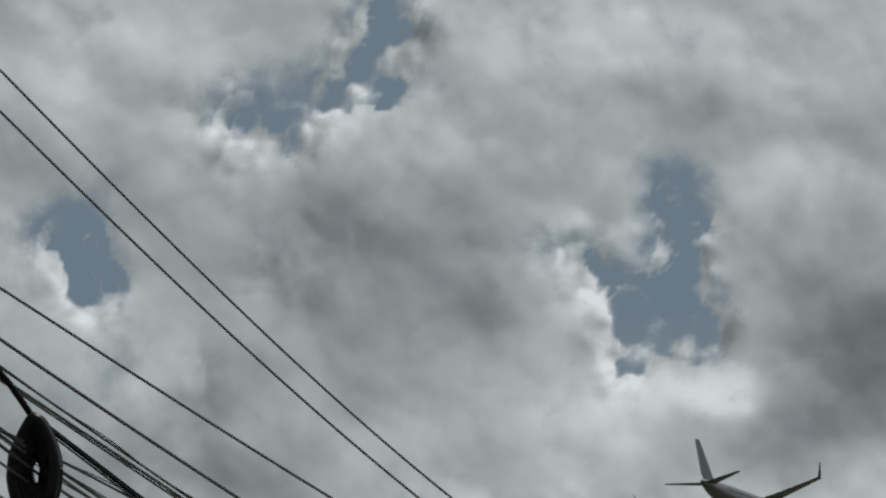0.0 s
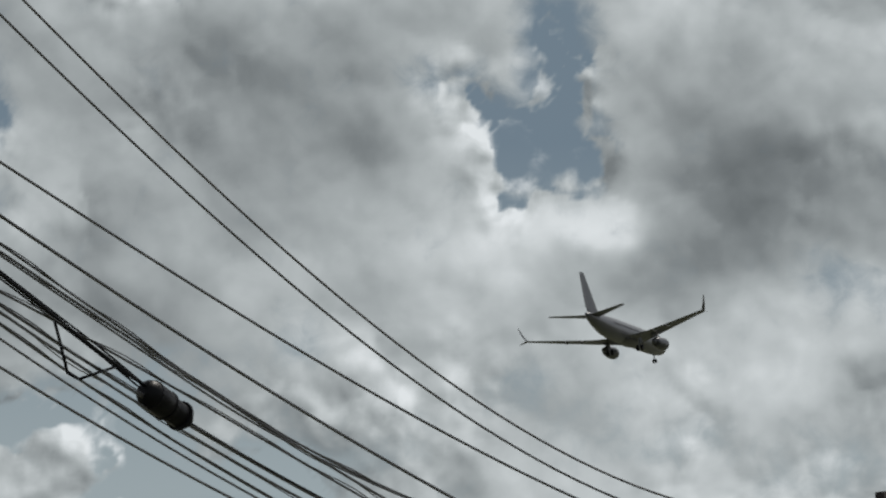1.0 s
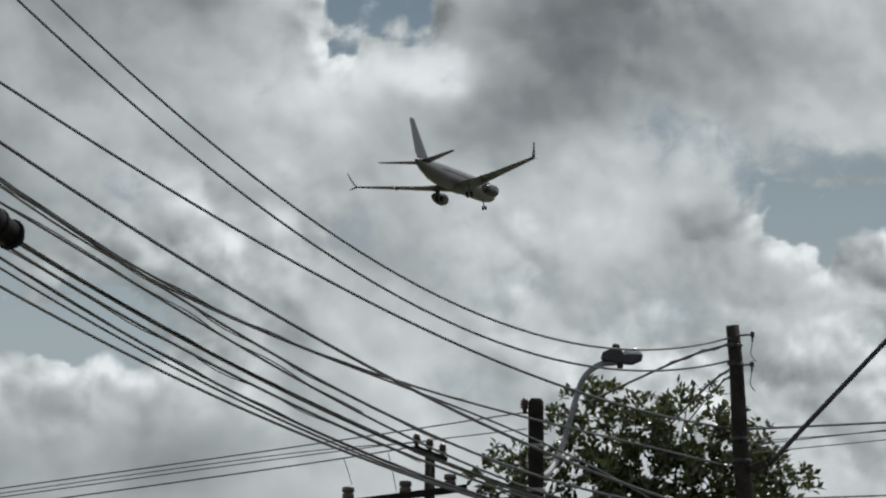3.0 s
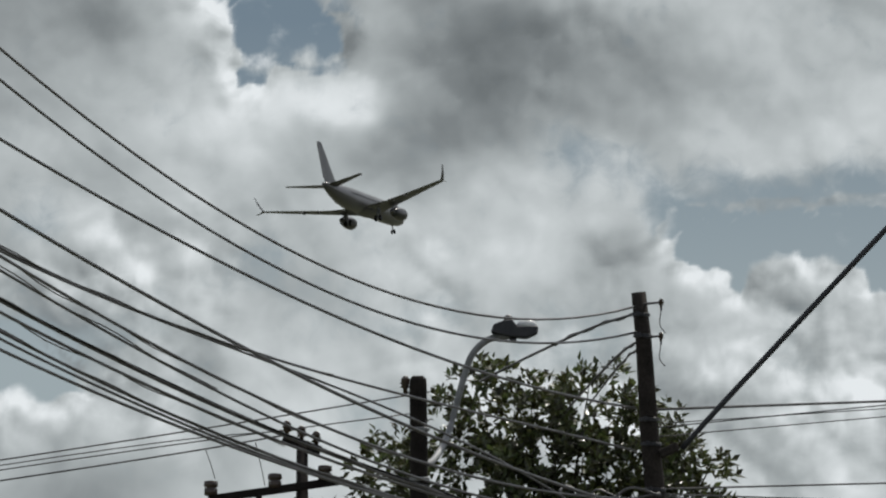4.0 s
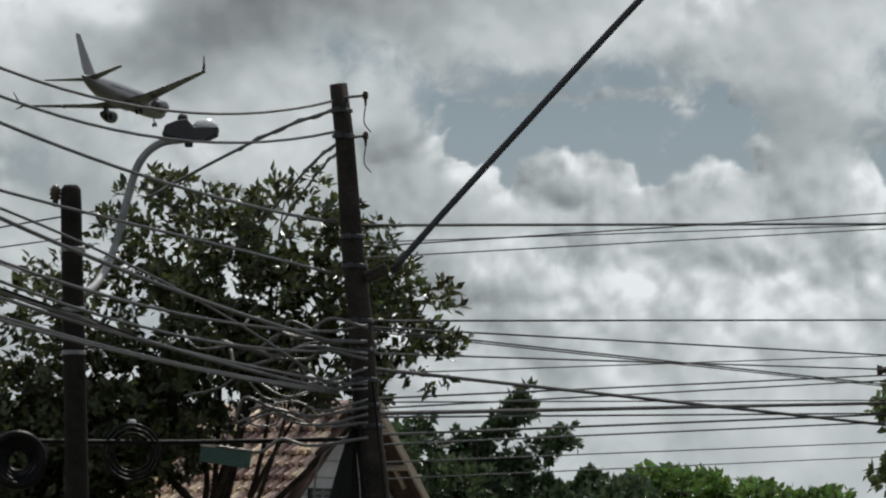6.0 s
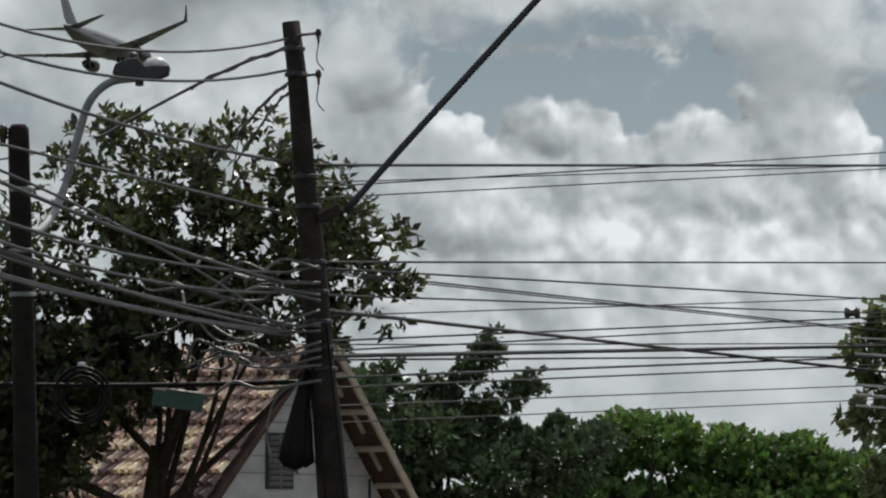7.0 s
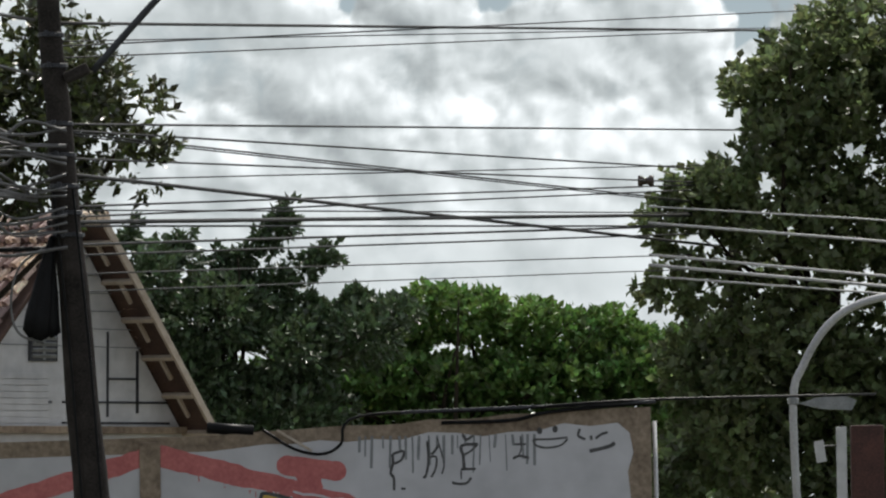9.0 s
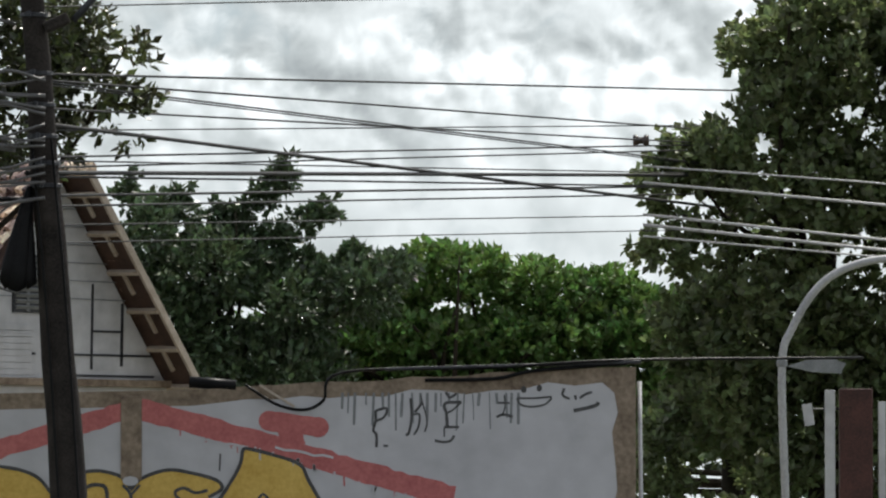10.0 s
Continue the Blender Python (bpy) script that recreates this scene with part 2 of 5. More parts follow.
    ln(math_node("DIVIDE", sep.outputs[1], 9.0), blue.inputs[0])
    mix = n.new("ShaderNodeMix")
    mix.data_type = "RGBA"
    ln(solid.outputs[0], mix.inputs["Factor"])
    ln(blue.outputs[0], mix.inputs["A"])
    ln(ramp.outputs[0], mix.inputs["B"])
    em = n.new("ShaderNodeEmission")
    ln(mix.outputs["Result"], em.inputs[0])
    out = n.new("ShaderNodeOutputMaterial")
    ln(em.outputs[0], out.inputs[0])
    return m


def blob(ya, pi, at_yaw, at_pitch, ry, rp, turn=0.0, power=2.0):
    c, s = math.cos(radians(turn)), math.sin(radians(turn))
    a, b = ya - at_yaw, pi - at_pitch
    u, w = (c * a + s * b) / ry, (c * b - s * a) / rp
    return np.exp(-((u * u + w * w) ** (power / 2)))


# direction in degrees (yaw, pitch), half sizes, turn, strength
HIGH_GAPS = [
    (-5.83, 9.71, 0.32, 0.37, 0, 1),
    (-6.07, 9.31, 0.32, 0.2, -35, 1),
    (-6.37, 9.06, 0.16, 0.16, 0, 1),
    (-7.13, 8.73, 0.24, 0.37, 0, 0.7),
    (-6.62, 8.68, 0.15, 0.2, 0, 0.8),
    (-8.72, 7.66, 0.24, 0.31, 0, 1),
    (-8.49, 7.26, 0.26, 0.19, 30, 1),
    (-3.29, 7.56, 0.25, 0.57, 0, 1),
    (-3.16, 7.07, 0.37, 0.22, 0, 1),
    (-3.72, 7.19, 0.24, 0.3, 0, 1),
    (-3.79, 6.69, 0.24, 0.14, 20, 1),
    (-3.35, 8.09, 0.16, 0.26, 0, 0.9),
    (-4.05, 7.66, 0.25, 0.2, 0, 0.7),
    (-2.92, 7.94, 0.11, 0.12, 0, 0.7),
    (2.43, 6.69, 0.27, 0.3, 0, 1),
]
LOW_GAPS = [
    (-7.98, 4.76, 0.75, 0.25, 15, 1),
    (-7.03, 4.71, 0.3, 0.15, 10, 0.8),
    (-6.33, 4.12, 1.25, 0.36, -8, 1),
    (-5.58, 4.02, 0.25, 0.12, 0, 0.9),
    (4.06, 4.72, 0.37, 0.47, 0, 1),
    (3.84, 5.12, 0.15, 0.2, 0, 0.9),
    (0.25, 5.2, 0.42, 0.38, 0, 1),
    (0.9, 5.3, 0.6, 0.33, 0, 1),
    (1.7, 5.25, 0.7, 0.4, 0, 1),
    (2.4, 5.15, 0.45, 0.4, 0, 1),
    (0.62, 4.82, 0.3, 0.2, 0, 1),
    (1.95, 4.8, 0.25, 0.22, 0, 1),
    (2.72, 4.78, 0.22, 0.18, 0, 1),
]
THIN = [
    (-7.06, 4.92, 0.9, 0.45, 20, 0.45),
    (-5.58, 4.3, 0.9, 0.3, 0, 0.55),
    (1.2, 5.85, 1.1, 0.2, 0, 0.5),
    (-0.7, 5.86, 0.6, 0.3, -30, 0.6),
    (-2.18, 4.67, 0.75, 0.27, 0, 0.5),
    (-1.04, 4.16, 0.75, 0.22, -10, 0.5),
    (-3.48, 4.76, 0.5, 0.35, 20, 0.45),
    (-2.53, 3.78, 0.8, 0.2, -5, 0.45),
    (0.19, 5.41, 0.45, 0.3, -30, 0.5),
    (-8.77, 7.86, 0.4, 0.3, 0, 0.45),
    (3.89, 5.82, 0.3, 0.35, 0, 0.5),
    (-4.35, 7.76, 0.3, 0.35, 0, 0.5),
    (-3.35, 8.41, 0.35, 0.3, 0, 0.5),
    (0.01, 5.61, 0.4, 0.25, -30, 0.5),
    (-6.88, 8.98, 0.35, 0.3, 0, 0.45),
    (-5.59, 5.25, 0.45, 0.2, -30, 0.5),
]
# grey bellies and bright heaps: direction, half sizes, change of tone
GREYS = [
    (-5.75, 7.5, 1.44, 0.75, -0.22),
    (-1.62, 7.1, 0.75, 0.95, -0.17),
    (-2.45, 6.25, 0.9, 0.55, -0.22),
    (-2.77, 8.82, 0.95, 0.25, -0.13),
    (-6.25, 8.4, 0.45, 0.35, -0.1),
    (-7.74, 5.91, 0.99, 0.45, -0.08),
    (-5.93, 7.99, 1.14, 0.45, -0.05),
    (-4.94, 7.04, 0.75, 0.6, -0.08),
    (-0.9, 6.55, 1.0, 0.7, -0.34),
    (-4.05, 5.12, 0.75, 0.3, -0.03),
    (-0.46, 4.87, 0.35, 0.3, -0.08),
    (-4.94, 2.88, 1.29, 0.3, -0.1),
    (-2.43, 7.06, 0.95, 0.45, -0.05),
    (-7.6, 5.9, 2.4, 0.6, -0.13),
    (-6.3, 3.0, 1.7, 0.6, -0.2),
]
WHITES = [
    (-3.01, 9.49, 1.79, 0.4, 0.15),
    (-8.29, 9.44, 1.09, 0.55, 0.13),
    (-5.8, 9.14, 0.47, 0.2, 0.2),
    (-4.51, 7.1, 0.4, 0.6, 0.16),
    (-3.21, 6.61, 0.6, 0.27, 0.2),
    (-2.27, 8.3, 0.6, 0.35, 0.12),
    (-5.15, 8.69, 0.3, 0.3, 0.12),
    (-5.83, 5.95, 0.65, 0.35, 0.15),
    (-2.2, 5.35, 1.59, 0.4, 0.07),
    (-3.05, 6.71, 0.6, 0.35, 0.2),
    (-3.45, 4.02, 0.8, 0.45, 0.1),
    (-5.79, 3.72, 0.99, 0.3, 0.08),
    (-1, 5.63, 1.1, 0.4, 0.17),
    (-4.12, 6.17, 0.99, 0.4, 0.1),
    (1.9, 6.1, 1.7, 0.45, 0.17),
    (3.91, 5.69, 0.55, 0.95, 0.12),
    (-4.67, 5.24, 1.14, 0.65, 0.14),
    (-2.68, 6.43, 2.09, 0.6, 0.06),
    (-0.29, 6.13, 1.19, 0.55, 0.08),
]
BUMPS = [
    (3.07, 5.68, 0.15),
    (3.14, 5.45, 0.17),
    (3.3, 5.3, 0.17),
    (3.33, 5.1, 0.18),
    (3.5, 5.05, 0.2),
    (3.5, 4.82, 0.22),
    (3.72, 4.75, 0.16),
    (3.38, 4.65, 0.22),
    (3.68, 4.5, 0.25),
    (2.98, 5.85, 0.12),
    (-0.32, 5.2, 0.25),
    (-0.14, 5.46, 0.12),
    (0.05, 5.62, 0.1),
    (1.13, 4.73, 0.31),
    (1.5, 4.76, 0.25),
    (0, 4.72, 0.28),
    (0.35, 4.5, 0.25),
    (0.85, 4.48, 0.3),
    (2.15, 4.58, 0.28),
    (2.5, 4.62, 0.28),
    (1.85, 4.45, 0.27),
    (2.87, 4.48, 0.28),
]
STEP = 0.04


def heap_clouds(ya, pi, gap):
    """Heaped cloud heights: domes of three sizes, each on the ones before, left out in the gaps."""
    rng = np.random.default_rng(4)
    high = np.zeros(ya.shape)
    rows, cols = ya.shape
    y0, p0 = ya[0, 0], pi[0, 0]

    def dome(cy, cp, r, lift):
        i, j, k = int((cp - p0) / STEP), int((cy - y0) / STEP), int(r / STEP) + 2
        if not (0 <= i < rows and 0 <= j < cols):
            return
        box = (slice(max(0, i - k), min(rows, i + k)), slice(max(0, j - k), min(cols, j + k)))
        d2 = (ya[box] - cy) ** 2 + ((pi[box] - cp) * 1.15) ** 2
        cap = np.sqrt(np.maximum(r * r - d2, 0))
        high[box] = np.maximum(high[box], np.where(d2 < r * r, lift + cap, 0))

    free = gap > 0.45
    holes = np.stack([ya[free], pi[free]], 1)[::5]
    for cy, cp, r in BUMPS:
        dome(cy, cp, r, 0.1)
    for count, r0, r1, sink in ((900, 0.35, 0.8, 0.0), (5200, 0.12, 0.34, 0.55), (16000, 0.05, 0.13, 0.6)):
        spots = np.stack([rng.uniform(y0, ya[0, -1], count), rng.uniform(p0, pi[-1, 0], count), rng.uniform(r0, r1, count)], 1)
        base = high.copy()
        for cy, cp, r in spots:
            i, j = int((cp - p0) / STEP), int((cy - y0) / STEP)
            # a dome may lean over a gap's edge by a little only
            near = math.sqrt(((holes - (cy, cp)) ** 2).sum(1).min())
            r = min(r, near + 0.3 * min(r, 0.3))
            if (not free[i, j] and (r > 0.12 or base[i, j] > 0.02)) or (sink and base[i, j] > 0.05 and near > 0.02):
                dome(cy, cp, r, max(0.0, base[i, j] - sink * r) if sink else 0.02)
    return high


def soften(a, times):
    for _ in range(times):
        p = np.pad(a, 1, mode="edge")
        a = (p[:-2, 1:-1] + p[2:, 1:-1] + p[1:-1, :-2] + p[1:-1, 2:] + 2 * a) / 6
    return a


def build_sky():
    fy, fp = np.arange(-10.4, 8.01, STEP), np.arange(-1.0, 11.21, STEP)
    ya, pi = np.meshgrid(fy, fp)
    wx, wy = np.zeros(ya.shape), np.zeros(ya.shape)
    for i, j in np.ndindex(ya.shape):
        q = Vector((ya[i, j] * 0.9, pi[i, j] * 0.9, 0.5))
        wx[i, j], wy[i, j] = noise.fractal(q, 0.9, 2.1, 4), noise.fractal(q + Vector((9.2, 3.7, 4.0)), 0.9, 2.1, 4)
    gap, thin = np.zeros(ya.shape), np.zeros(ya.shape)
    for y, p, a, b, turn, strength in HIGH_GAPS + LOW_GAPS:
        gap = np.maximum(gap, strength * blob(ya + 0.12 * wx, pi + 0.12 * wy, y, p, a, b, turn, 4.0))
    for y, p, a, b, turn, strength in THIN:
        thin = np.maximum(thin, strength * blob(ya + 0.3 * wx, pi + 0.3 * wy, y, p, a, b, turn))
    for y, p, r in BUMPS:
        gap *= 1 - np.exp(-(((ya - y) ** 2 + (pi - p) ** 2) / (r * r)) ** 3)
    high = soften(heap_clouds(ya, pi, gap), 1)
    dy, dx = np.gradient(soften(high, 1), STEP)
    size = np.sqrt(dx * dx + dy * dy + 1)
    light = np.maximum((-0.35 * dx - 0.5 * dy + 0.6) / size, 0.12)
    heap = np.clip(1.2 - np.abs(pi - 3.4) / 2.0, 0, 1) * np.clip((ya + 2.5) / 2, 0, 1)
    left = np.clip(1.2 - np.abs(pi - 4.2) / 1.2, 0, 1) * np.clip((-3.0 - ya) / 2, 0, 1) * 0.7
    near = soften(gap, 60)
    crisp = np.clip(np.maximum(np.maximum(heap, left), near * 3.0) + 0.5 * wx, 0.12, 1) * np.clip((pi - 2.6) / 1.4, 0.1, 1)
    broad = soften(light, 30)
    tone = 0.64 + np.clip((4.2 - pi) / 14, -0.03, 0.1) + 0.07 * wy
    tone += (0.04 + 0.46 * crisp) * (light - 0.42) + 0.25 * (broad - broad.mean())
    for y, p, a, b, add in GREYS + WHITES:
        tone += add * blob(ya + 0.35 * wx, pi + 0.35 * wy, y, p, a, b, 0, 2.6)
    rim = np.exp(-high / 0.12) * np.clip(gap * 2.5 + 0.0, 0, 1)
    tone += 0.24 * rim
    tone = np.where(tone > 0.76, 0.76 + 0.2 * np.tanh((tone - 0.76) / 0.2), tone)
    tone = np.where(tone < 0.3, 0.3 - 0.2 * np.tanh((0.3 - tone) / 0.2), tone)
    cover = np.clip(high / 0.3, 0, 1) - 0.75 * thin
    cover = np.where(gap < 0.02, np.maximum(cover, 0.95 - 0.75 * thin), cover)
    # heaps stand sharp at a gap's foot; its upper rim frays into veils
    fall = np.gradient(near, STEP)[0]
    upper = np.clip(0.35 - 2.0 * fall, 0, 1)
    cover -= np.clip(near * 1.7, 0, 0.5) * upper * (cover > 0.3)
    cover += np.where(gap > 0.3, 0.24 * np.clip(1 - gap, 0, 1) + 0.16 * upper * (1.1 - np.clip(near * 1.2, 0, 1)), 0)
    # the same sheet goes on, plain, to the sides and above
    sy, sp = np.arange(-30, 30.01, 1.0), np.arange(-2, 22.01, 1.0)
    all_y = np.concatenate([sy[sy < fy[0] - 0.3], fy, sy[sy > fy[-1] + 0.3]])
    all_p = np.concatenate([sp[sp < fp[0] - 0.3], fp, sp[sp > fp[-1] + 0.3]])
    a, c = int((sy < fy[0] - 0.3).sum()), int((sp < fp[0] - 0.3).sum())
    wide = ((c, len(all_p) - c - len(fp)), (a, len(all_y) - a - len(fy)))
    values = {"cover": np.pad(cover, wide, mode="edge"), "tone": np.pad(tone, wide, mode="edge"), "crisp": np.pad(crisp, wide, mode="edge")}
    ya, pi = np.meshgrid(all_y, all_p)
    ry, rp, far = np.radians(ya), np.radians(pi), 4300
    xyz = np.stack([-3 + far * np.sin(ry) * np.cos(rp), -20 + far * np.cos(ry) * np.cos(rp), 1.6 + far * np.sin(rp)], -1).reshape(-1, 3)
    rows, cols = ya.shape
    k = np.arange(rows * cols).reshape(rows, cols)
    quads = np.stack([k[:-1, :-1], k[:-1, 1:], k[1:, 1:], k[1:, :-1]], -1).reshape(-1, 4)
    me = bpy.data.meshes.new("backdrop")
    me.from_pydata(xyz.tolist(), [], quads.tolist())
    for name, some in values.items():
        me.attributes.new(name, "FLOAT", "POINT").data.foreach_set("value", some.ravel().astype(np.float32))
    ang = np.stack([ya, pi, 0 * ya], -1).astype(np.float32)
    me.attributes.new("angle", "FLOAT_VECTOR", "POINT").data.foreach_set("vector", ang.ravel())
    me.materials.append(cloud_material())
    ob = new("backdrop", me)
    ob.visible_shadow = False
    return tagged(ob, "broken grey and white cumulus clouds with blue gaps", "sky", kind="structure")


build_sky()


# ---- airliner ----
def foil(bm, stations, thick=0.11):
    """A wing from stations (leading edge x y z, chord, vertical: thickness along x instead of z)."""
    prof = [(0, 0), (0.06, 0.45), (0.3, 0.6), (0.65, 0.36), (1, 0.02), (0.65, -0.2), (0.3, -0.38), (0.06, -0.32)]
    rings = []
    for (x, y, z), chord, vertical in stations:
        ring = []
        for u, h in prof:
            o = h * chord * thick
            ring.append(bm.verts.new((x + (o if vertical else 0), y - u * chord, z + (0 if vertical else o))))
        rings.append(ring)
    for a, b in zip(rings, rings[1:]):
        for k in range(len(prof)):
            bm.faces.new((a[k], a[(k + 1) % len(prof)], b[(k + 1) % len(prof)], b[k]))
    bm.faces.new(rings[0])
    bm.faces.new(rings[-1][::-1])
    bmesh.ops.recalc_face_normals(bm, faces=bm.faces)
    return bm


def build_airplane(m):
    """Nose along +y, origin at the middle of the fuselage."""
    top = thing("airplane", (0, 0, 0), "twin-engine jet airliner flying low with landing gear down, coloured as backlit", "airplane")
    bm = bmesh.new()
    prof = [(-19.6, 0.15, 1.05), (-18, 0.62, 0.85), (-15, 1.15, 0.5), (-11, 1.65, 0.16), (-7, 1.88, 0), (12, 1.88, 0), (15.5, 1.7, -0.1), (17.6, 1.3, -0.28), (19, 0.75, -0.45), (19.7, 0.18, -0.55)]
    rings = [[bm.verts.new((r * math.cos(a), y, z + 1.06 * r * math.sin(a))) for a in (2 * math.pi * k / 24 for k in range(24))] for y, r, z in prof]
    for a, b in zip(rings, rings[1:]):
        for k in range(24):
            bm.faces.new((a[k], a[(k + 1) % 24], b[(k + 1) % 24], b[k]))
    bm.faces.new(rings[0])
    bm.faces.new(rings[-1][::-1])
    bmesh.ops.recalc_face_normals(bm, faces=bm.faces)
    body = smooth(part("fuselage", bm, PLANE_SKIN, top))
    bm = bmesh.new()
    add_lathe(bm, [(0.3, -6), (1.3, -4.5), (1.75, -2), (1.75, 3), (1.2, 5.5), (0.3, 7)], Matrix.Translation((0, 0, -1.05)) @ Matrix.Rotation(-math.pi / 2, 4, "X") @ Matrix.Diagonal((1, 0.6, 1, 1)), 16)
    smooth(part("belly_fairing", bm, PLANE_BELLY, top, "belly fairing coloured as backlit"))
    for k in range(30):
        for sx in (-1, 1):
            bm = add_box(bmesh.new(), (sx * 1.86, -10 + 0.78 * k, 0.42), (0.05, 0.26, 0.36))
            part("cabin_window", bm, PLANE_DARK, body)
    part("cockpit_window", add_box(bmesh.new(), (0, 17.75, 0.55), (1.7, 0.5, 0.45), Matrix.Rotation(radians(35), 4, "X"), 0.1), PLANE_DARK, body)
    for s in (-1, 1):
        wing = part("wing", foil(bmesh.new(), [((s * 1.2, 5.5, -1.0), 8.4, False), ((s * 5.5, 2.6, -0.62), 5.2, False), ((s * 17.0, -4.0, 0.75), 1.9, False)]), PLANE_BELLY, top, "swept wing coloured as backlit")
        part("winglet", foil(bmesh.new(), [((s * 17.0, -4.2, 0.75), 1.7, True), ((s * 17.5, -5.2, 1.8), 1.2, True), ((s * 17.9, -6.2, 3.2), 0.6, True)], 0.07), PLANE_DARK, wing, "dark upturned wingtip")
        part("lower_winglet", foil(bmesh.new(), [((s * 17.0, -4.4, 0.72), 1.3, False), ((s * 18.1, -5.6, 0.2), 0.45, False)], 0.08), PLANE_DARK, wing)
        part("flap", foil(bmesh.new(), [((s * 2.2, -3.0, -1.35), 1.9, False), ((s * 5.6, -2.75, -1.0), 1.7, False), ((s * 11.5, -4.6, -0.3), 1.1, False)], 0.16), PLANE_BELLY, wing, "lowered trailing-edge flap")
        for fx in (3.8, 6.8, 9.6):
            bm = bmesh.new()
            add_tube(bm, bend([(s * fx, -0.6 - 0.25 * fx, -1.25 + 0.085 * fx), (s * fx, -2.2 - 0.25 * fx, -1.5 + 0.085 * fx), (s * fx, -3.6 - 0.25 * fx, -1.55 + 0.085 * fx)], 3), [0.1, 0.22, 0.26, 0.26, 0.24, 0.18, 0.06], 8)
            smooth(part("flap_fairing", bm, PLANE_BELLY, wing))
        bm = add_lathe(bmesh.new(), [(0.55, -2.6), (0.85, -1.6), (1.12, 0.2), (1.15, 1.6), (1.02, 2.3), (0.9, 2.35), (0.88, 1.9)], Matrix.Translation((s * 4.85, 4.3, -1.95)) @ Matrix.Rotation(-math.pi / 2, 4, "X"), 20)
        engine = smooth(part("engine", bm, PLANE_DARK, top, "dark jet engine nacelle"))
        smooth(part("exhaust_cone", add_lathe(bmesh.new(), [(0.5, 0), (0.36, -0.6), (0.08, -1.3)], Matrix.Translation((s * 4.85, 1.75, -1.95)) @ Matrix.Rotation(-math.pi / 2, 4, "X"), 14), PLANE_BELLY, engine))
        part("pylon", foil(bmesh.new(), [((s * 4.85, 5.2, -1.0), 4.2, True), ((s * 4.85, 4.6, -0.6), 4.6, True)], 0.06), PLANE_BELLY, engine)
        part("tailplane", foil(bmesh.new(), [((s * 0.4, -14.6, 0.95), 4.0, False), ((s * 7.1, -18.4, 1.65), 1.4, False)], 0.09), PLANE_BELLY, top, "tailplane coloured as backlit")
        gear = part("main_gear", add_tube(bmesh.new(), [(s * 2.9, -0.9, -1.3), (s * 2.86, -0.9, -3.1)], 0.16, 8), GALV, top)
        for dx in (-0.42, 0.42):
            smooth(part("wheel", add_lathe(bmesh.new(), [(0.3, -0.2), (0.52, -0.17), (0.56, 0), (0.52, 0.17), (0.3, 0.2)], Matrix.Translation((s * 2.86 + dx, -0.9, -3.15)) @ Matrix.Rotation(math.pi / 2, 4, "Y"), 16), RUBBER, gear, "black tyre"))
        part("gear_door", add_box(bmesh.new(), (s * 3.25, -0.9, -1.9), (0.05, 1.2, 1.1), None, 0.02), PLANE_BELLY, gear)
    fin = part("fin", foil(bmesh.new(), [((0, -12.0, 1.5), 6.6, True), ((0, -13.6, 2.7), 5.3, True), ((0, -18.2, 8.6), 2.0, True)], 0.08), PLANE_DARK, top, "dark painted tail fin, deepened as backlit")
    part("rudder", foil(bmesh.new(), [((0, -17.4, 2.2), 1.8, True), ((0, -19.6, 8.3), 0.9, True)], 0.09), PLANE_BELLY, fin)
    nose = part("nose_gear", add_tube(bmesh.new(), [(0, 14.2, -1.6), (0, 14.4, -3.1)], 0.12, 8), GALV, top)
    for dx in (-0.25, 0.25):
        smooth(part("wheel", add_lathe(bmesh.new(), [(0.2, -0.12), (0.38, -0.1), (0.4, 0), (0.38, 0.1), (0.2, 0.12)], Matrix.Translation((dx, 14.4, -3.15)) @ Matrix.Rotation(math.pi / 2, 4, "Y"), 14), RUBBER, nose, "black tyre"))
    top.matrix_world = m
    return top


build_airplane(pose(-58.3, 1131, 113.8, -2.5, 0, 0) @ pose(0, 0, 0, 0, 0, -18) @ pose(0, 0, 0, 0, -7, 0))


# ---- utility poles ----
def insulator(m, parent):
    return smooth(part("insulator", add_lathe(bmesh.new(), [(0.03, -0.08), (0.035, 0), (0.075, 0.01), (0.045, 0.05), (0.08, 0.06), (0.05, 0.1), (0.07, 0.11), (0.03, 0.17)], m, 12), PORCELAIN, parent, "brown porcelain insulator"))


POLE = Vector((-5.0, 75.0, 0))


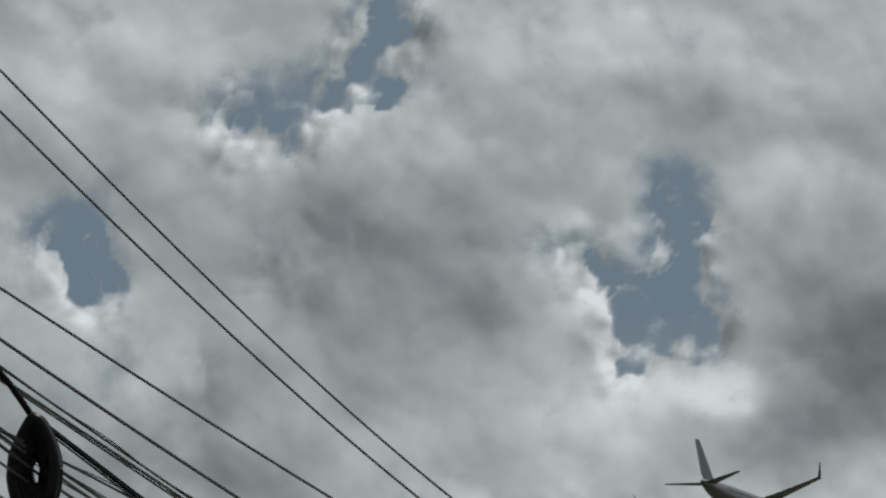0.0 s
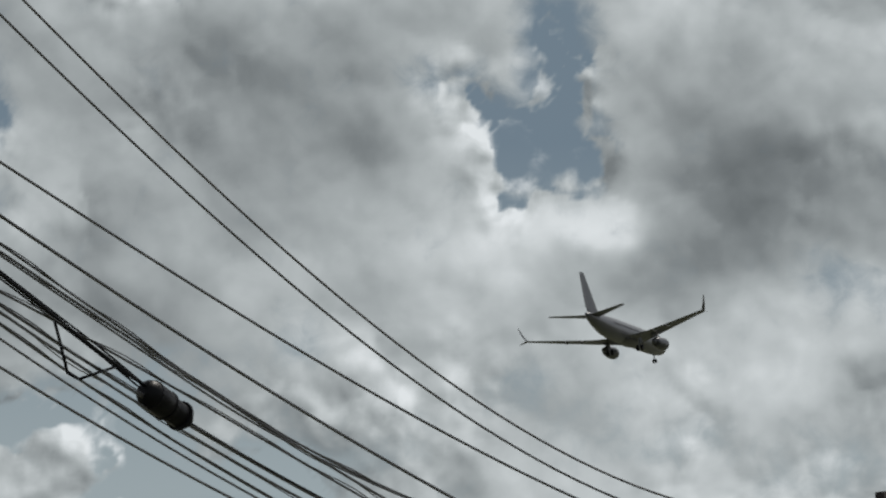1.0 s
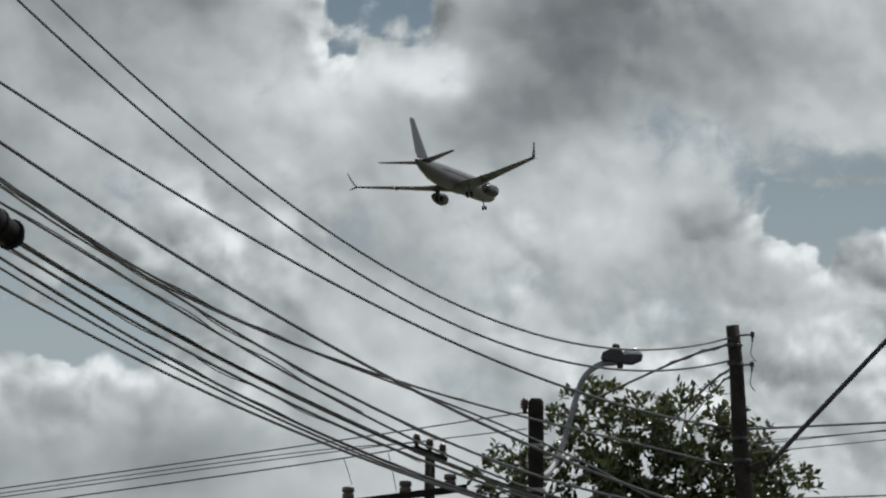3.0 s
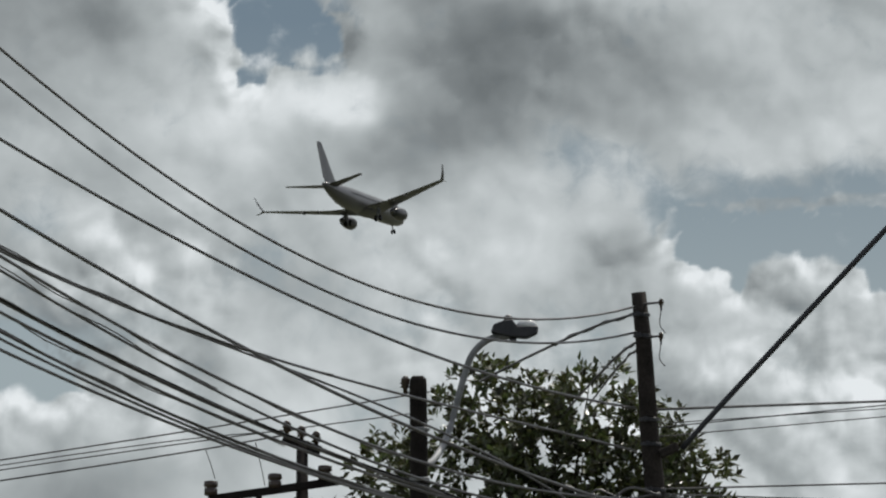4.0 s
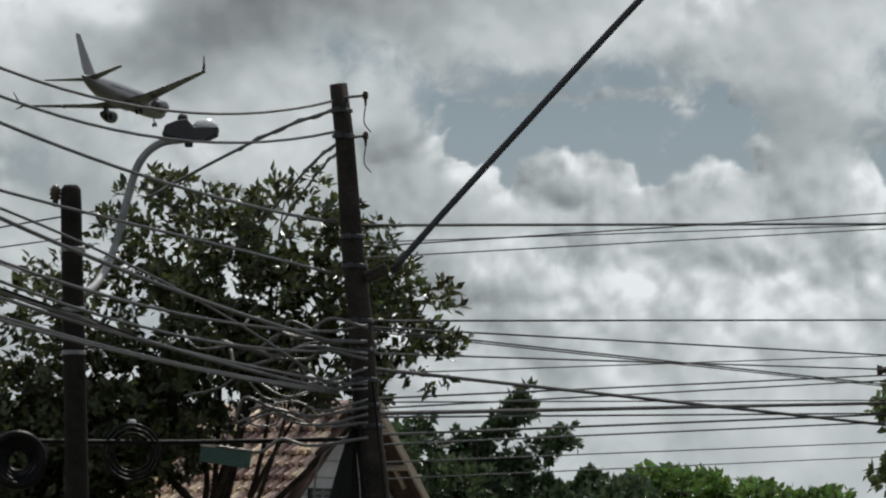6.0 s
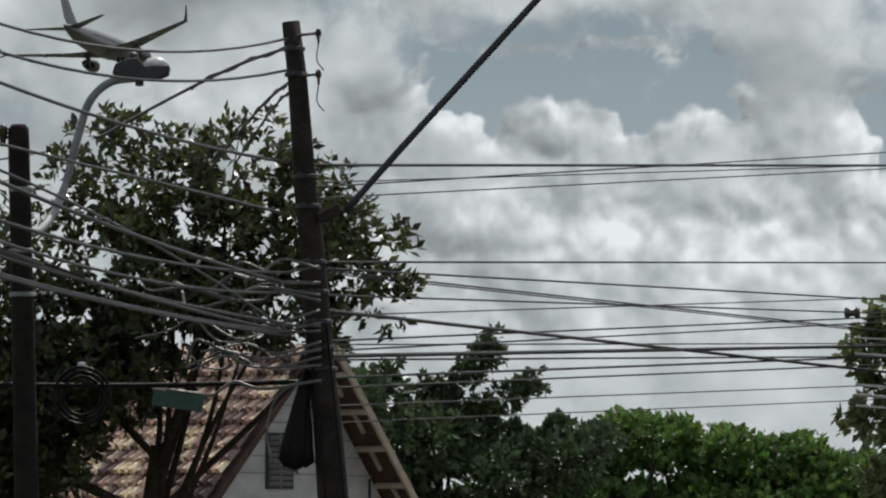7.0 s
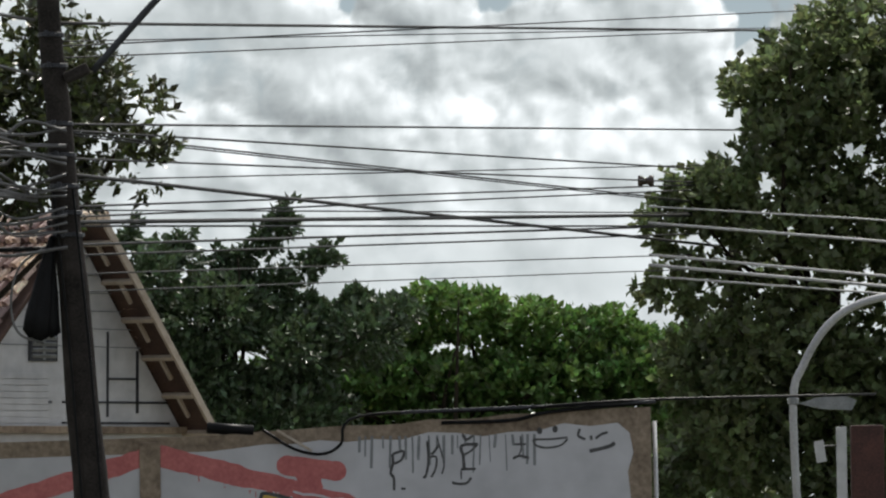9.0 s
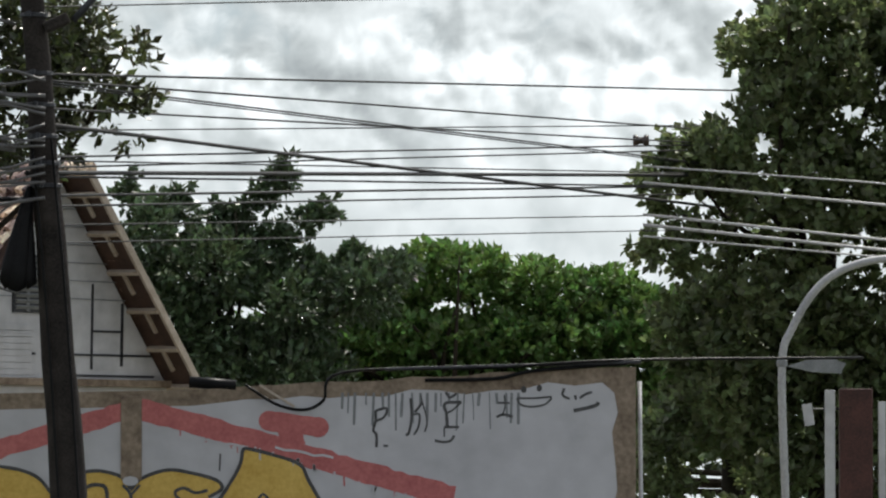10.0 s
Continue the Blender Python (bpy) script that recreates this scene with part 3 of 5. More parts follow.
def build_main_pole():
    top = thing("utility_pole", (-4.32, 75, 0), "weathered concrete pole leaning, darkened as a backlit silhouette, crowded with cables", "utility pole")
    inv = Matrix.Translation((4.32, -75, 0))
    bm = bmesh.new()
    a, b = Vector((-4.32, 75, -0.02)), Vector((-5.02, 75, 9.37))
    pts = [a.lerp(b, k / 14) + Vector((0.012 * math.sin(k * 2.1), 0, 0)) for k in range(15)]
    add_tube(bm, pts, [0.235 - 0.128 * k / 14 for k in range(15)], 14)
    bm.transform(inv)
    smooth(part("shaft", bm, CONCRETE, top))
    # brackets at the head
    for z, dx in ((9.2, 0.3), (8.72, 0.26)):
        c = a.lerp(b, z / 9.37)
        bm = bmesh.new()
        add_tube(bm, [c + Vector((0.05, -0.1, 0)), c + Vector((dx, -0.12, 0.02)), c + Vector((dx, -0.12, -0.1))], 0.018, 6)
        bm.transform(inv)
        br = part("bracket", bm, DARKSTEEL, top)
        insulator(inv @ Matrix.Translation(c + Vector((dx, -0.12, -0.02))) @ Matrix.Scale(0.55, 4), br)
        bm = add_tube(bmesh.new(), bend([c + Vector((dx, -0.12, -0.1)), c + Vector((dx - 0.02, -0.14, -0.3)), c + Vector((dx + 0.06, -0.14, -0.42))], 4), 0.008, 6)
        bm.transform(inv)
        part("jumper_wire", bm, CABLE, br)
    for z in (9.05, 8.75, 7.55, 7.2, 6.55, 6.2, 5.85, 5.55, 5.3):
        c = a.lerp(b, z / 9.37)
        r = 0.245 - 0.128 * z / 9.37
        bm = add_lathe(bmesh.new(), [(r, -0.025), (r + 0.012, -0.02), (r + 0.012, 0.02), (r, 0.025)], inv @ Matrix.Translation(c), 14)
        band = part("clamp_band", bm, DARKSTEEL, top)
        bm = bmesh.new()
        add_box(bm, c + Vector((-0.05, -r - 0.04, 0)), (0.05, 0.1, 0.07), None, 0.01)
        bm.transform(inv)
        part("hook", bm, DARKSTEEL, band)
    # black cable closure hung beside the pole
    bm = bmesh.new()
    folds = [(-4.9, 5.24, 0.05), (-4.93, 5.05, 0.09), (-4.97, 4.8, 0.12), (-5.0, 4.55, 0.16), (-5.03, 4.35, 0.18), (-5.04, 4.2, 0.185), (-5.0, 4.12, 0.12)]
    for dx, f in ((0.0, 0.72), (0.12, 0.55), (-0.1, 0.5)):
        add_tube(bm, [(x + dx * (5.24 - z), 74.87 + 0.3 * dx, z + 0.4 * abs(dx)) for x, z, r in folds], [r * f for x, z, r in folds], 10)
    bm.transform(inv)
    smooth(part("cable_closure", bm, RUBBER, top, "black sagging cable closure strapped to the pole"))
    bm = add_tube(bmesh.new(), bend([(-4.9, 74.85, 5.2), (-5.25, 74.82, 4.95), (-5.36, 74.8, 4.55), (-5.28, 74.8, 4.2), (-5.0, 74.8, 4.08)], 6), 0.014, 6)
    bm.transform(inv)
    part("cable_loop", bm, CABLE, top)
    for dx, dz in ((0.1, 0.0), (-0.12, 0.4)):
        bm = add_tube(bmesh.new(), bend([a.lerp(b, 0.62) + Vector((dx, -0.2, 0)), a.lerp(b, 0.4) + Vector((dx + 0.03, -0.22, 0)), a.lerp(b, 0.08) + Vector((dx, -0.24, 0))], 6), 0.016, 6)
        bm.transform(inv)
        part("riser_cable", bm, RUBBER, top)
    return top


def build_lamp_arm():
    top = thing("street_lamp", (-4.5, 74.85, 7.1), "long dark steel lamp arm with flat LED head", "street lamp")
    inv = Matrix.Translation((4.5, -74.85, -7.1))
    bm = add_tube(bmesh.new(), bend([(-4.42, 74.85, 7.12), (-3.6, 74.85, 8.02), (-1.55, 74.85, 10.2), (-1.3, 74.85, 10.4), (-1.0, 74.85, 10.5), (-0.75, 74.85, 10.52)], 5), 0.042, 10)
    bm.transform(inv)
    smooth(part("arm", bm, DARKSTEEL, top))
    bm = add_box(bmesh.new(), (-4.6, 74.85, 7.1), (0.3, 0.16, 0.13), Matrix.Rotation(radians(-25), 4, "Y"), 0.03)
    bm.transform(inv)
    part("arm_clamp", bm, CONCRETE, top)
    bm = bmesh.new()
    add_box(bm, (-0.65, 74.85, 10.62), (1.02, 0.34, 0.12), Matrix.Rotation(radians(-4), 4, "Y"), 0.045)
    for v in bm.verts:
        if v.co.x < -0.95:
            v.co.z = 10.6 + (v.co.z - 10.6) * 0.6
            v.co.y = 74.85 + (v.co.y - 74.85) * 0.6
    bm.transform(inv)
    head = part("lamp_head", bm, DARKSTEEL, top)
    bm = add_box(bmesh.new(), (-0.5, 74.85, 10.555), (0.6, 0.26, 0.02), Matrix.Rotation(radians(-4), 4, "Y"))
    bm.transform(inv)
    part("lens", bm, LENS_GLARE, head, "pale lamp lens")
    bm = add_lathe(bmesh.new(), [(0.06, 0), (0.06, 0.08), (0.045, 0.13), (0.02, 0.15)], inv @ Matrix.Translation((-0.72, 74.85, 10.68)), 12)
    part("photocell", bm, GALV, head)
    bm = add_box(bmesh.new(), (-0.85, 74.85, 10.47), (0.16, 0.12, 0.14), None, 0.02)
    bm.transform(inv)
    part("bracket", bm, DARKSTEEL, head)


def build_second_pole():
    top = thing("utility_pole", (-8.1, 73.2, 0), "short dark wooden pole in front of the tree", "utility pole")
    bm = add_tube(bmesh.new(), [(0.06, 0, -0.02), (0.03, 0, 4), (-0.02, 0, 7.9), (-0.02, 0, 8.0), (-0.02, 0, 8.05)], [0.16, 0.14, 0.122, 0.118, 0.08], 12)
    smooth(part("shaft", bm, DARKWOOD, top))
    insulator(Matrix.Translation((-0.2, 0, 7.88)), top)
    part("bracket", add_tube(bmesh.new(), [(-0.05, 0, 7.8), (-0.2, 0, 7.82)], 0.015, 6), DARKSTEEL, top)
    for z in (7.3, 6.6, 6.1):
        part("clamp_band", add_lathe(bmesh.new(), [(0.125, -0.03), (0.145, -0.02), (0.145, 0.02), (0.125, 0.03)], Matrix.Translation((0, 0, z)), 12), GALV, top)
    lamp = thing("street_lamp", (-8.0, 73.3, 5.6), "grey gooseneck street lamp with round-topped head above the tree", "street lamp")
    inv = Matrix.Translation((8.0, -73.3, -5.6))
    pts = bend([(-8.1, 73.3, 6.8), (-7.95, 74.6, 6.95), (-7.78, 75.7, 7.4), (-7.58, 75.9, 8.15), (-7.44, 75.9, 8.55), (-7.2, 75.9, 8.77), (-6.9, 75.9, 8.82)], 6)
    bm = add_tube(bmesh.new(), pts, 0.05, 10)
    bm.transform(inv)
    smooth(part("arm", bm, GALV, lamp))
    hood = [(-0.29, -0.04), (-0.25, 0.08), (-0.1, 0.14), (0.02, 0.15), (0.1, 0.05), (0.4, 0.05), (0.38, -0.05), (0.22, -0.12), (-0.02, -0.1)]
    bm = add_slab(bmesh.new(), hood, -0.15, 0.15)
    bmesh.ops.bevel(bm, geom=bm.edges[:], offset=0.02, segments=2, affect="EDGES", profile=0.5)
    bm.transform(inv @ Matrix.Translation((-6.88, 75.9, 8.9)))
    head = part("lamp_head", bm, DARKSTEEL, lamp)
    bm = add_lathe(bmesh.new(), [(0.065, 0.0), (0.06, 0.06), (0.03, 0.085)], inv @ Matrix.Translation((-6.92, 75.9, 9.04)), 12)
    smooth(part("photocell", bm, DARKSTEEL, head))
    # the glare on the bowl is modelled as a white dome
    bm = add_lathe(bmesh.new(), [(0.16, 0.0), (0.15, 0.05), (0.1, 0.1), (0.03, 0.12)], inv @ Matrix.Translation((-6.65, 75.9, 8.945)) @ Matrix.Diagonal((1.0, 0.8, 1, 1)), 16)
    smooth(part("lens", bm, LENS_GLARE, head, "white dome standing for the glare on the lamp bowl"))
    bm = add_box(bmesh.new(), (-6.85, 75.9, 8.76), (0.1, 0.08, 0.08), None, 0.02)
    bm.transform(inv)
    part("latch", bm, DARKSTEEL, head)


def build_crossarm_pole():
    top = thing("utility_pole", (-10.1, 79.5, 0), "dark pole with stepped crossarms and insulators behind cables", "utility pole")
    bm = add_tube(bmesh.new(), [(0, 0, -0.02), (0, 0, 7.5)], [0.15, 0.085], 12)
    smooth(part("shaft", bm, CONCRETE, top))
    tilt = Matrix.Rotation(radians(20), 4, "Y")
    upper = part("crossarm", add_box(bmesh.new(), (0, 0, 7.48), (0.6, 0.12, 0.13), tilt, 0.015), DARKWOOD, top)
    for dx, dz in ((-0.23, 7.66), (-0.01, 7.58), (0.21, 7.5)):
        insulator(Matrix.Translation((dx, 0, dz)), upper)
    lower = part("crossarm", add_box(bmesh.new(), (-0.38, -0.16, 6.78), (2.05, 0.12, 0.12), Matrix.Rotation(radians(-8), 4, "Y"), 0.015), DARKWOOD, top)
    for dx, dz in ((-1.36, 6.75), (-0.4, 6.86), (0.35, 6.98)):
        smooth(part("insulator", add_lathe(bmesh.new(), [(0.06, -0.06), (0.1, -0.05), (0.1, 0.05), (0.07, 0.06), (0.11, 0.08), (0.1, 0.16), (0.04, 0.17)], Matrix.Translation((dx, -0.16, dz)), 12), PORCELAIN, lower))
    smooth(part("fuse_cutout", add_tube(bmesh.new(), [(-1.4, -0.16, 6.62), (-1.37, -0.18, 6.25)], [0.05, 0.075], 8), PORCELAIN, lower))
    part("brace", add_box(bmesh.new(), (-0.64, -0.16, 6.52), (0.09, 0.06, 0.4), None, 0.01), DARKWOOD, lower)


def build_plain_pole(x, y, h, label):
    top = thing("utility_pole", (x, y, 0), label, "utility pole")
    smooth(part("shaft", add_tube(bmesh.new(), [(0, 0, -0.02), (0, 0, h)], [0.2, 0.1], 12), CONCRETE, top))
    part("crossarm", add_box(bmesh.new(), (0, 0, h - 0.5), (0.6, 0.1, 0.1), None, 0.01), DARKWOOD, top)
    return top


build_main_pole()
build_lamp_arm()
build_second_pole()
build_crossarm_pole()
build_plain_pole(-18.5, 48.2, 18.0, "tall concrete pole carrying the cable bundle")
build_plain_pole(5.2, 109.8, 7.5, "concrete pole hidden in the broad-leaved tree")
build_plain_pole(9.42, 125.0, 11.5, "concrete pole standing inside the tree crown")

# ---- cables ----
LEFT_WAY = Vector((-0.45, -0.893, 0)).normalized()
RIGHT_WAY = Vector((0.2774, 0.9608, 0)).normalized()


def cable(pts, r, label, name="cable", material=None):
    bm = add_tube(bmesh.new(), pts, r, 6)
    ob = smooth(part(name, bm, material or CABLE))
    return tagged(ob, label, "cable", "overhead cables")


def left_cable(coef, s0, s1, r, off=0.0, twist=0.0):
    pts = []
    for k in range(49):
        s = s0 + (s1 - s0) * k / 48
        u = min(s, 21.0) if coef[-1] > 0.0002 and len(coef) > 3 else s  # these two run straight on from there
        z = sum(c * u ** i for i, c in enumerate(coef)) + (s - u) * sum(i * c * u ** (i - 1) for i, c in enumerate(coef) if i)
        pts.append(POLE + LEFT_WAY * s + Vector((off + twist * math.sin(s * 2.3), twist * math.cos(s * 1.7), z + 0.4 * twist * math.sin(s * 3.1))))
    return cable(pts, r, "dark sagging overhead cable strung between the poles")


# height over the distance from the leaning pole, as a polynomial; start, radius
BUNDLE = []
for coef, s0, r in (
    ((9.1923, -0.20684, 0.023213, -0.00026988), 0.15, 0.018),
    ((8.8174, -0.18791, 0.02172, -0.0002482), 0.15, 0.018),
    ((7.7049, 0.0035037, 0.0096304, -0.00011808), 0.15, 0.02),
    ((6.262, 0.077539, 0.0062665, -5.6029e-05), 0.15, 0.024),
    ((7.0801, 0.066801, -0.0032344, 0.00028), 0.15, 0.018),
    ((5.6461, 0.32488, -0.01824, 0.00055338), 0.15, 0.016),
    ((6.4199, -0.049549, 0.013275, -0.00017383), 0.15, 0.02),
    ((6.1926, -0.064596, 0.016236, -0.00028476), 0.15, 0.018),
    ((5.6987, 0.057494, 0.0046672), 0.15, 0.024),
    ((5.8051, 0.029402, 0.0054602), 0.15, 0.02),
    ((5.7122, 0.010841, 0.006077), 0.15, 0.02),
    ((5.676, 0.019333, 0.0049397), 0.15, 0.02),
    ((5.7, 0.011, 0.0058), 0.15, 0.017),
):
    left_cable(coef, s0, 28.6, r)
    BUNDLE.append(coef)
# thin drop wires lashed loosely to the bundle
for k, (s0, off, twist) in zip((4, 6, 7, 8, 9, 10), ((9, 0.03, 0.025), (7, -0.04, 0.03), (12, 0.05, 0.03), (6, 0.04, 0.025), (10, -0.05, 0.035), (8, 0.03, 0.02))):
    left_cable(BUNDLE[k], s0, 28.6, 0.009, off, twist)


def span(s0, z0, s1, z1, r, sag=0.0, off=0.0):
    pts = []
    for k in range(25):
        u = k / 24
        pts.append(POLE + RIGHT_WAY * (s0 + (s1 - s0) * u) + Vector((off, 0, z0 + (z1 - z0) * u - 4 * sag * u * (1 - u))))
    return cable(pts, r, "overhead cable coloured dark as a silhouette on the white sky", material=LINE)


for row in (
    (0.2, 7.70, 51.8, 11.46, 0.022, 0.0),
    (0.2, 7.43, 51.8, 11.95, 0.011, 0.0),
    (0.2, 7.30, 51.8, 11.60, 0.01, 0.0),
    (0.2, 7.49, 51.8, 11.58, 0.009, 0.0),
    (0.2, 6.56, 51.8, 9.57, 0.016, 0.0),
    (0.2, 6.50, 36, 7.98, 0.015, 0.0),
    (0.2, 6.49, 36, 7.41, 0.013, 0.0),
    (0.2, 6.46, 36, 7.38, 0.01, 0.0),
    (0.2, 6.18, 36, 7.76, 0.014, 0.0),
    (0.2, 5.92, 36, 8.07, 0.01, 0.0),
    (0.2, 5.62, 36, 7.75, 0.014, 0.0),
    (0.2, 5.50, 36, 7.67, 0.013, 0.0),
    (0.2, 6.02, 36, 6.71, 0.026, 0.0),
    (0.2, 5.45, 36, 7.24, 0.03, 0.0),
    (0.2, 5.41, 36, 7.05, 0.015, 0.0),
    (0.2, 5.19, 36, 7.07, 0.018, 0.0),
    (0.2, 5.07, 36, 6.94, 0.014, 0.0),
    (0.2, 4.86, 36, 6.59, 0.01, 0.0),
    (0.2, 4.66, 36, 6.35, 0.009, 0.0),
    (0.2, 5.59, 36, 7.27, 0.011, 0.0),
):
    span(*row)
# the thick low cable goes on behind the tree
cable(bend([(-4.75, 74.9, 5.14), (-7.5, 74.6, 5.12), (-10.5, 74.0, 5.22), (-16, 72, 5.6)], 8), 0.03, "thick black cable crossing below the tree crown", material=RUBBER)
# the same spans run on before the broad-leaved tree, coloured pale as if sunlit
for z0, z1, r in ((6.84, 6.42, 0.022), (6.34, 5.88, 0.022), (6.18, 5.72, 0.026), (6.0, 5.6, 0.016), (7.1, 6.75, 0.014)):
    cable([(3.45, 104.15, z0), (6.8, 103.6, z1 + 0.08), (10, 103.1, z1 - 0.26), (14, 102.6, z1 - 0.6)], r, "overhead cable coloured as sunlit in front of a tree", material=STEEL_LIT_CABLE)
# twisted service drops at the pole head
for (dx, dy, dz), z, r in (((-1.6, 1.6, -0.5), 9.1, 0.02), ((-0.75, 2.0, -0.5), 8.72, 0.02), ((-0.55, 1.9, -0.42), 8.62, 0.014)):
    pts = bend([(-4.98, 75.05, z), (-4.98 + dx * 0.45, 75 + dy * 0.4, z + dz * 0.36), (-4.98 + dx, 75 + dy, z + dz), (-4.98 + dx * 1.5, 75 + dy * 1.6, z + dz * 1.65)], 8)
    cable(pts, r, "twisted service cable leaving the pole head")
    cable([Vector(p) + Vector((0, 0, 0.03 * math.sin(k * 1.3))) for k, p in enumerate(pts[:14])], 0.012, "loose wire wound round a service cable")
rng_w = random.Random(21)
for k in range(16):
    z = 5.2 + 1.25 * k / 15 + rng_w.uniform(-0.08, 0.08)
    x = -5.0 - rng_w.uniform(0.15, 0.5)
    pts = [(-4.72, 74.72, z)]
    for q in range(rng_w.randint(3, 6)):
        pts.append((x, 74.6 + rng_w.uniform(-0.12, 0.1), z + rng_w.uniform(-0.16, 0.14)))
        x -= rng_w.uniform(0.06, 0.42)
    cable(bend(pts, 6), rng_w.choice((0.012, 0.015, 0.02)), "tangled loop of loose drop wire beside the pole")
spool = smooth(part("insulator_spool", add_lathe(bmesh.new(), [(0.05, -0.16), (0.11, -0.15), (0.12, -0.08), (0.07, -0.04), (0.07, 0.04), (0.12, 0.08), (0.11, 0.15), (0.05, 0.16)], Matrix.Translation((3.42, 104.15, 7.5)) @ Matrix.Diagonal((0.8, 0.8, 0.8, 1)) @ Matrix.Rotation(math.pi / 2, 4, "Y"), 12), PORCELAIN))
tagged(spool, "dark spool insulator strung on a cable", "insulator")
# lines of the crossarm pole
for a, b, c, r in (
    ((-22, 79, 6.1), (-13, 79.5, 7.49), (-8.2, 79.8, 8.28), 0.012), ((-22, 79, 5.95), (-13, 79.5, 7.33), (-8.5, 79.8, 7.95), 0.010),
    ((-22, 79, 5.8), (-13, 79.4, 7.17), (-10.3, 79.5, 7.62), 0.013), ((-22, 79, 5.2), (-13, 79.3, 6.37), (-11.45, 79.35, 6.64), 0.014),
    ((-22, 79, 6.0), (-13, 79.5, 7.4), (-10.1, 79.5, 7.7), 0.009),
):
    cable(bend([a, b, c], 8), r, "thin dark line leading to the crossarm pole")
for x, z0, z1 in ((-10.75, 7.5, 6.85), (-11.5, 7.4, 6.95)):
    cable(bend([(x - 0.05, 79.4, z0), (x + 0.03, 79.4, (z0 + z1) / 2), (x + 0.1, 79.36, z1)], 6), 0.007, "thin jumper wire down to an insulator")


# ---- splice closure and cable coils ----
def on_left(s, z, off=0.0):
    return POLE + LEFT_WAY * s + Vector((off, -0.05, z))


def build_splice():
    a, b = on_left(22.05, 9.34), on_left(21.08, 9.02)
    top = thing("splice_closure", a, "black plastic cable splice closure hung on the cables", "cable closure")
    inv = Matrix.Translation(-a)
    way = (b - a).normalized()
    rot = Matrix.Translation(a) @ way.to_track_quat("Z", "Y").to_matrix().to_4x4() @ Matrix.Diagonal((0.88, 0.88, 1, 1))
    size = (b - a).length
    bm = add_lathe(bmesh.new(), [(0.1, -0.08), (0.2, 0.0), (0.235, 0.1 * size), (0.235, 0.45 * size), (0.19, 0.52 * size), (0.2, 0.62 * size), (0.205, 0.9 * size), (0.15, 1.0 * size), (0.07, 1.03 * size)], inv @ rot, 18)
    smooth(part("shell", bm, RUBBER, top))
    for f in (0.12, 0.48, 0.85):
        part("strap", add_lathe(bmesh.new(), [(0.21, f * size - 0.03), (0.245, f * size - 0.02), (0.245, f * size + 0.02), (0.21, f * size + 0.03)], inv @ rot, 18), RUBBER, top)
    # the feeder drops from the bundle in a straight-legged triangle
    for ends, rr in (((24.33, 10.19, 24.15, 9.82), 0.022), ((24.15, 9.82, 23.98, 9.45), 0.022), ((23.98, 9.45, 23.71, 9.38), 0.022), ((23.71, 9.38, 22.83, 9.62), 0.02), ((22.83, 9.62, 22.03, 9.4), 0.02)):
        bm = add_tube(bmesh.new(), [on_left(ends[0], ends[1]), on_left(ends[2], ends[3])], rr, 8)
        bm.transform(inv)
        smooth(part("feeder_cable", bm, RUBBER, top))
    for zz in (0.05, -0.05):
        bm = add_tube(bmesh.new(), bend([on_left(22.2, 9.42 + zz), on_left(23.2, 9.8 + zz), on_left(24.33, 10.19 + zz), on_left(26.6, 10.98 + zz)], 6), 0.014, 8)
        bm.transform(inv)
        smooth(part("tail_cable", bm, RUBBER, top))
    bm = add_tube(bmesh.new(), bend([b, on_left(19.5, 8.62), on_left(18, 8.27), on_left(15, 7.63), on_left(10, 6.76), on_left(5, 6.12)], 8), 0.016, 8)
    bm.transform(inv)
    smooth(part("tail_cable", bm, RUBBER, top))


def build_coil(c, rx, rz, r, turns, label, lean=0.0, neck=0.0):
    top = thing("cable_coil", c, label, "cable coil")
    for k in range(turns):
        bm = bmesh.new()
        pts = []
        for i in range(29):
            a = 2 * math.pi * i / 28
            f = 1 - 0.16 * (k % 4)
            pts.append((f * rx * math.cos(a) * (1 - neck * max(0.0, math.sin(a)) ** 1.5) + lean * math.sin(a), 0.05 * (k - turns / 2) + 0.02 * math.sin(3 * a + k), f * rz * math.sin(a)))
        smooth(part("cable_turn", add_tube(bm, pts, r, 6, False), RUBBER, top))
    bm = add_lathe(bmesh.new(), [(0.045, -0.05), (0.06, -0.03), (0.06, 0.03), (0.045, 0.05)], Matrix.Translation((0, 0, rz)) @ Matrix.Rotation(math.pi / 2, 4, "Y"), 10)
    part("tie", bm, GALV, top, "pale metal tie")
    return top


build_splice()
coil_c = on_left(26.56, 10.34)
build_coil(coil_c, 0.27, 0.62, 0.095, 8, "thick black coil of slack cable hung from the bundle", neck=0.5)
cable(bend([on_left(26.7, 11.03), on_left(26.0, 10.78), on_left(25.2, 10.5), on_left(24.33, 10.19), on_left(23.4, 9.85), on_left(22.1, 9.42)], 6), 0.027, "thick black cable sweeping out of the coil", material=RUBBER)
cable(bend([on_left(26.7, 11.03), on_left(27.0, 11.25), on_left(27.41, 11.51), on_left(29.0, 12.3)], 6), 0.045, "thick black cable leading up from the coil", material=RUBBER)
build_coil((-8.83, 74.36, 4.91), 0.3, 0.3, 0.055, 4, "round coil of dark slack cable hanging below the bundle")
build_coil((-7.5, 74.62, 5.0), 0.33, 0.33, 0.018, 3, "thin round coil of dark slack cable")
build_coil((-9.95, 74.12, 5.02), 0.5, 0.14, 0.045, 3, "flat coil of dark slack cable")


# ---- trees ----
def leaf_shape(length, wide, droop):
    return [(0, 0, 0), (-wide, 0.45 * length, 0.12 * wide), (0, 0.5 * length, -0.3 * wide), (wide, 0.45 * length, 0.12 * wide), (0, length, -droop * length)]


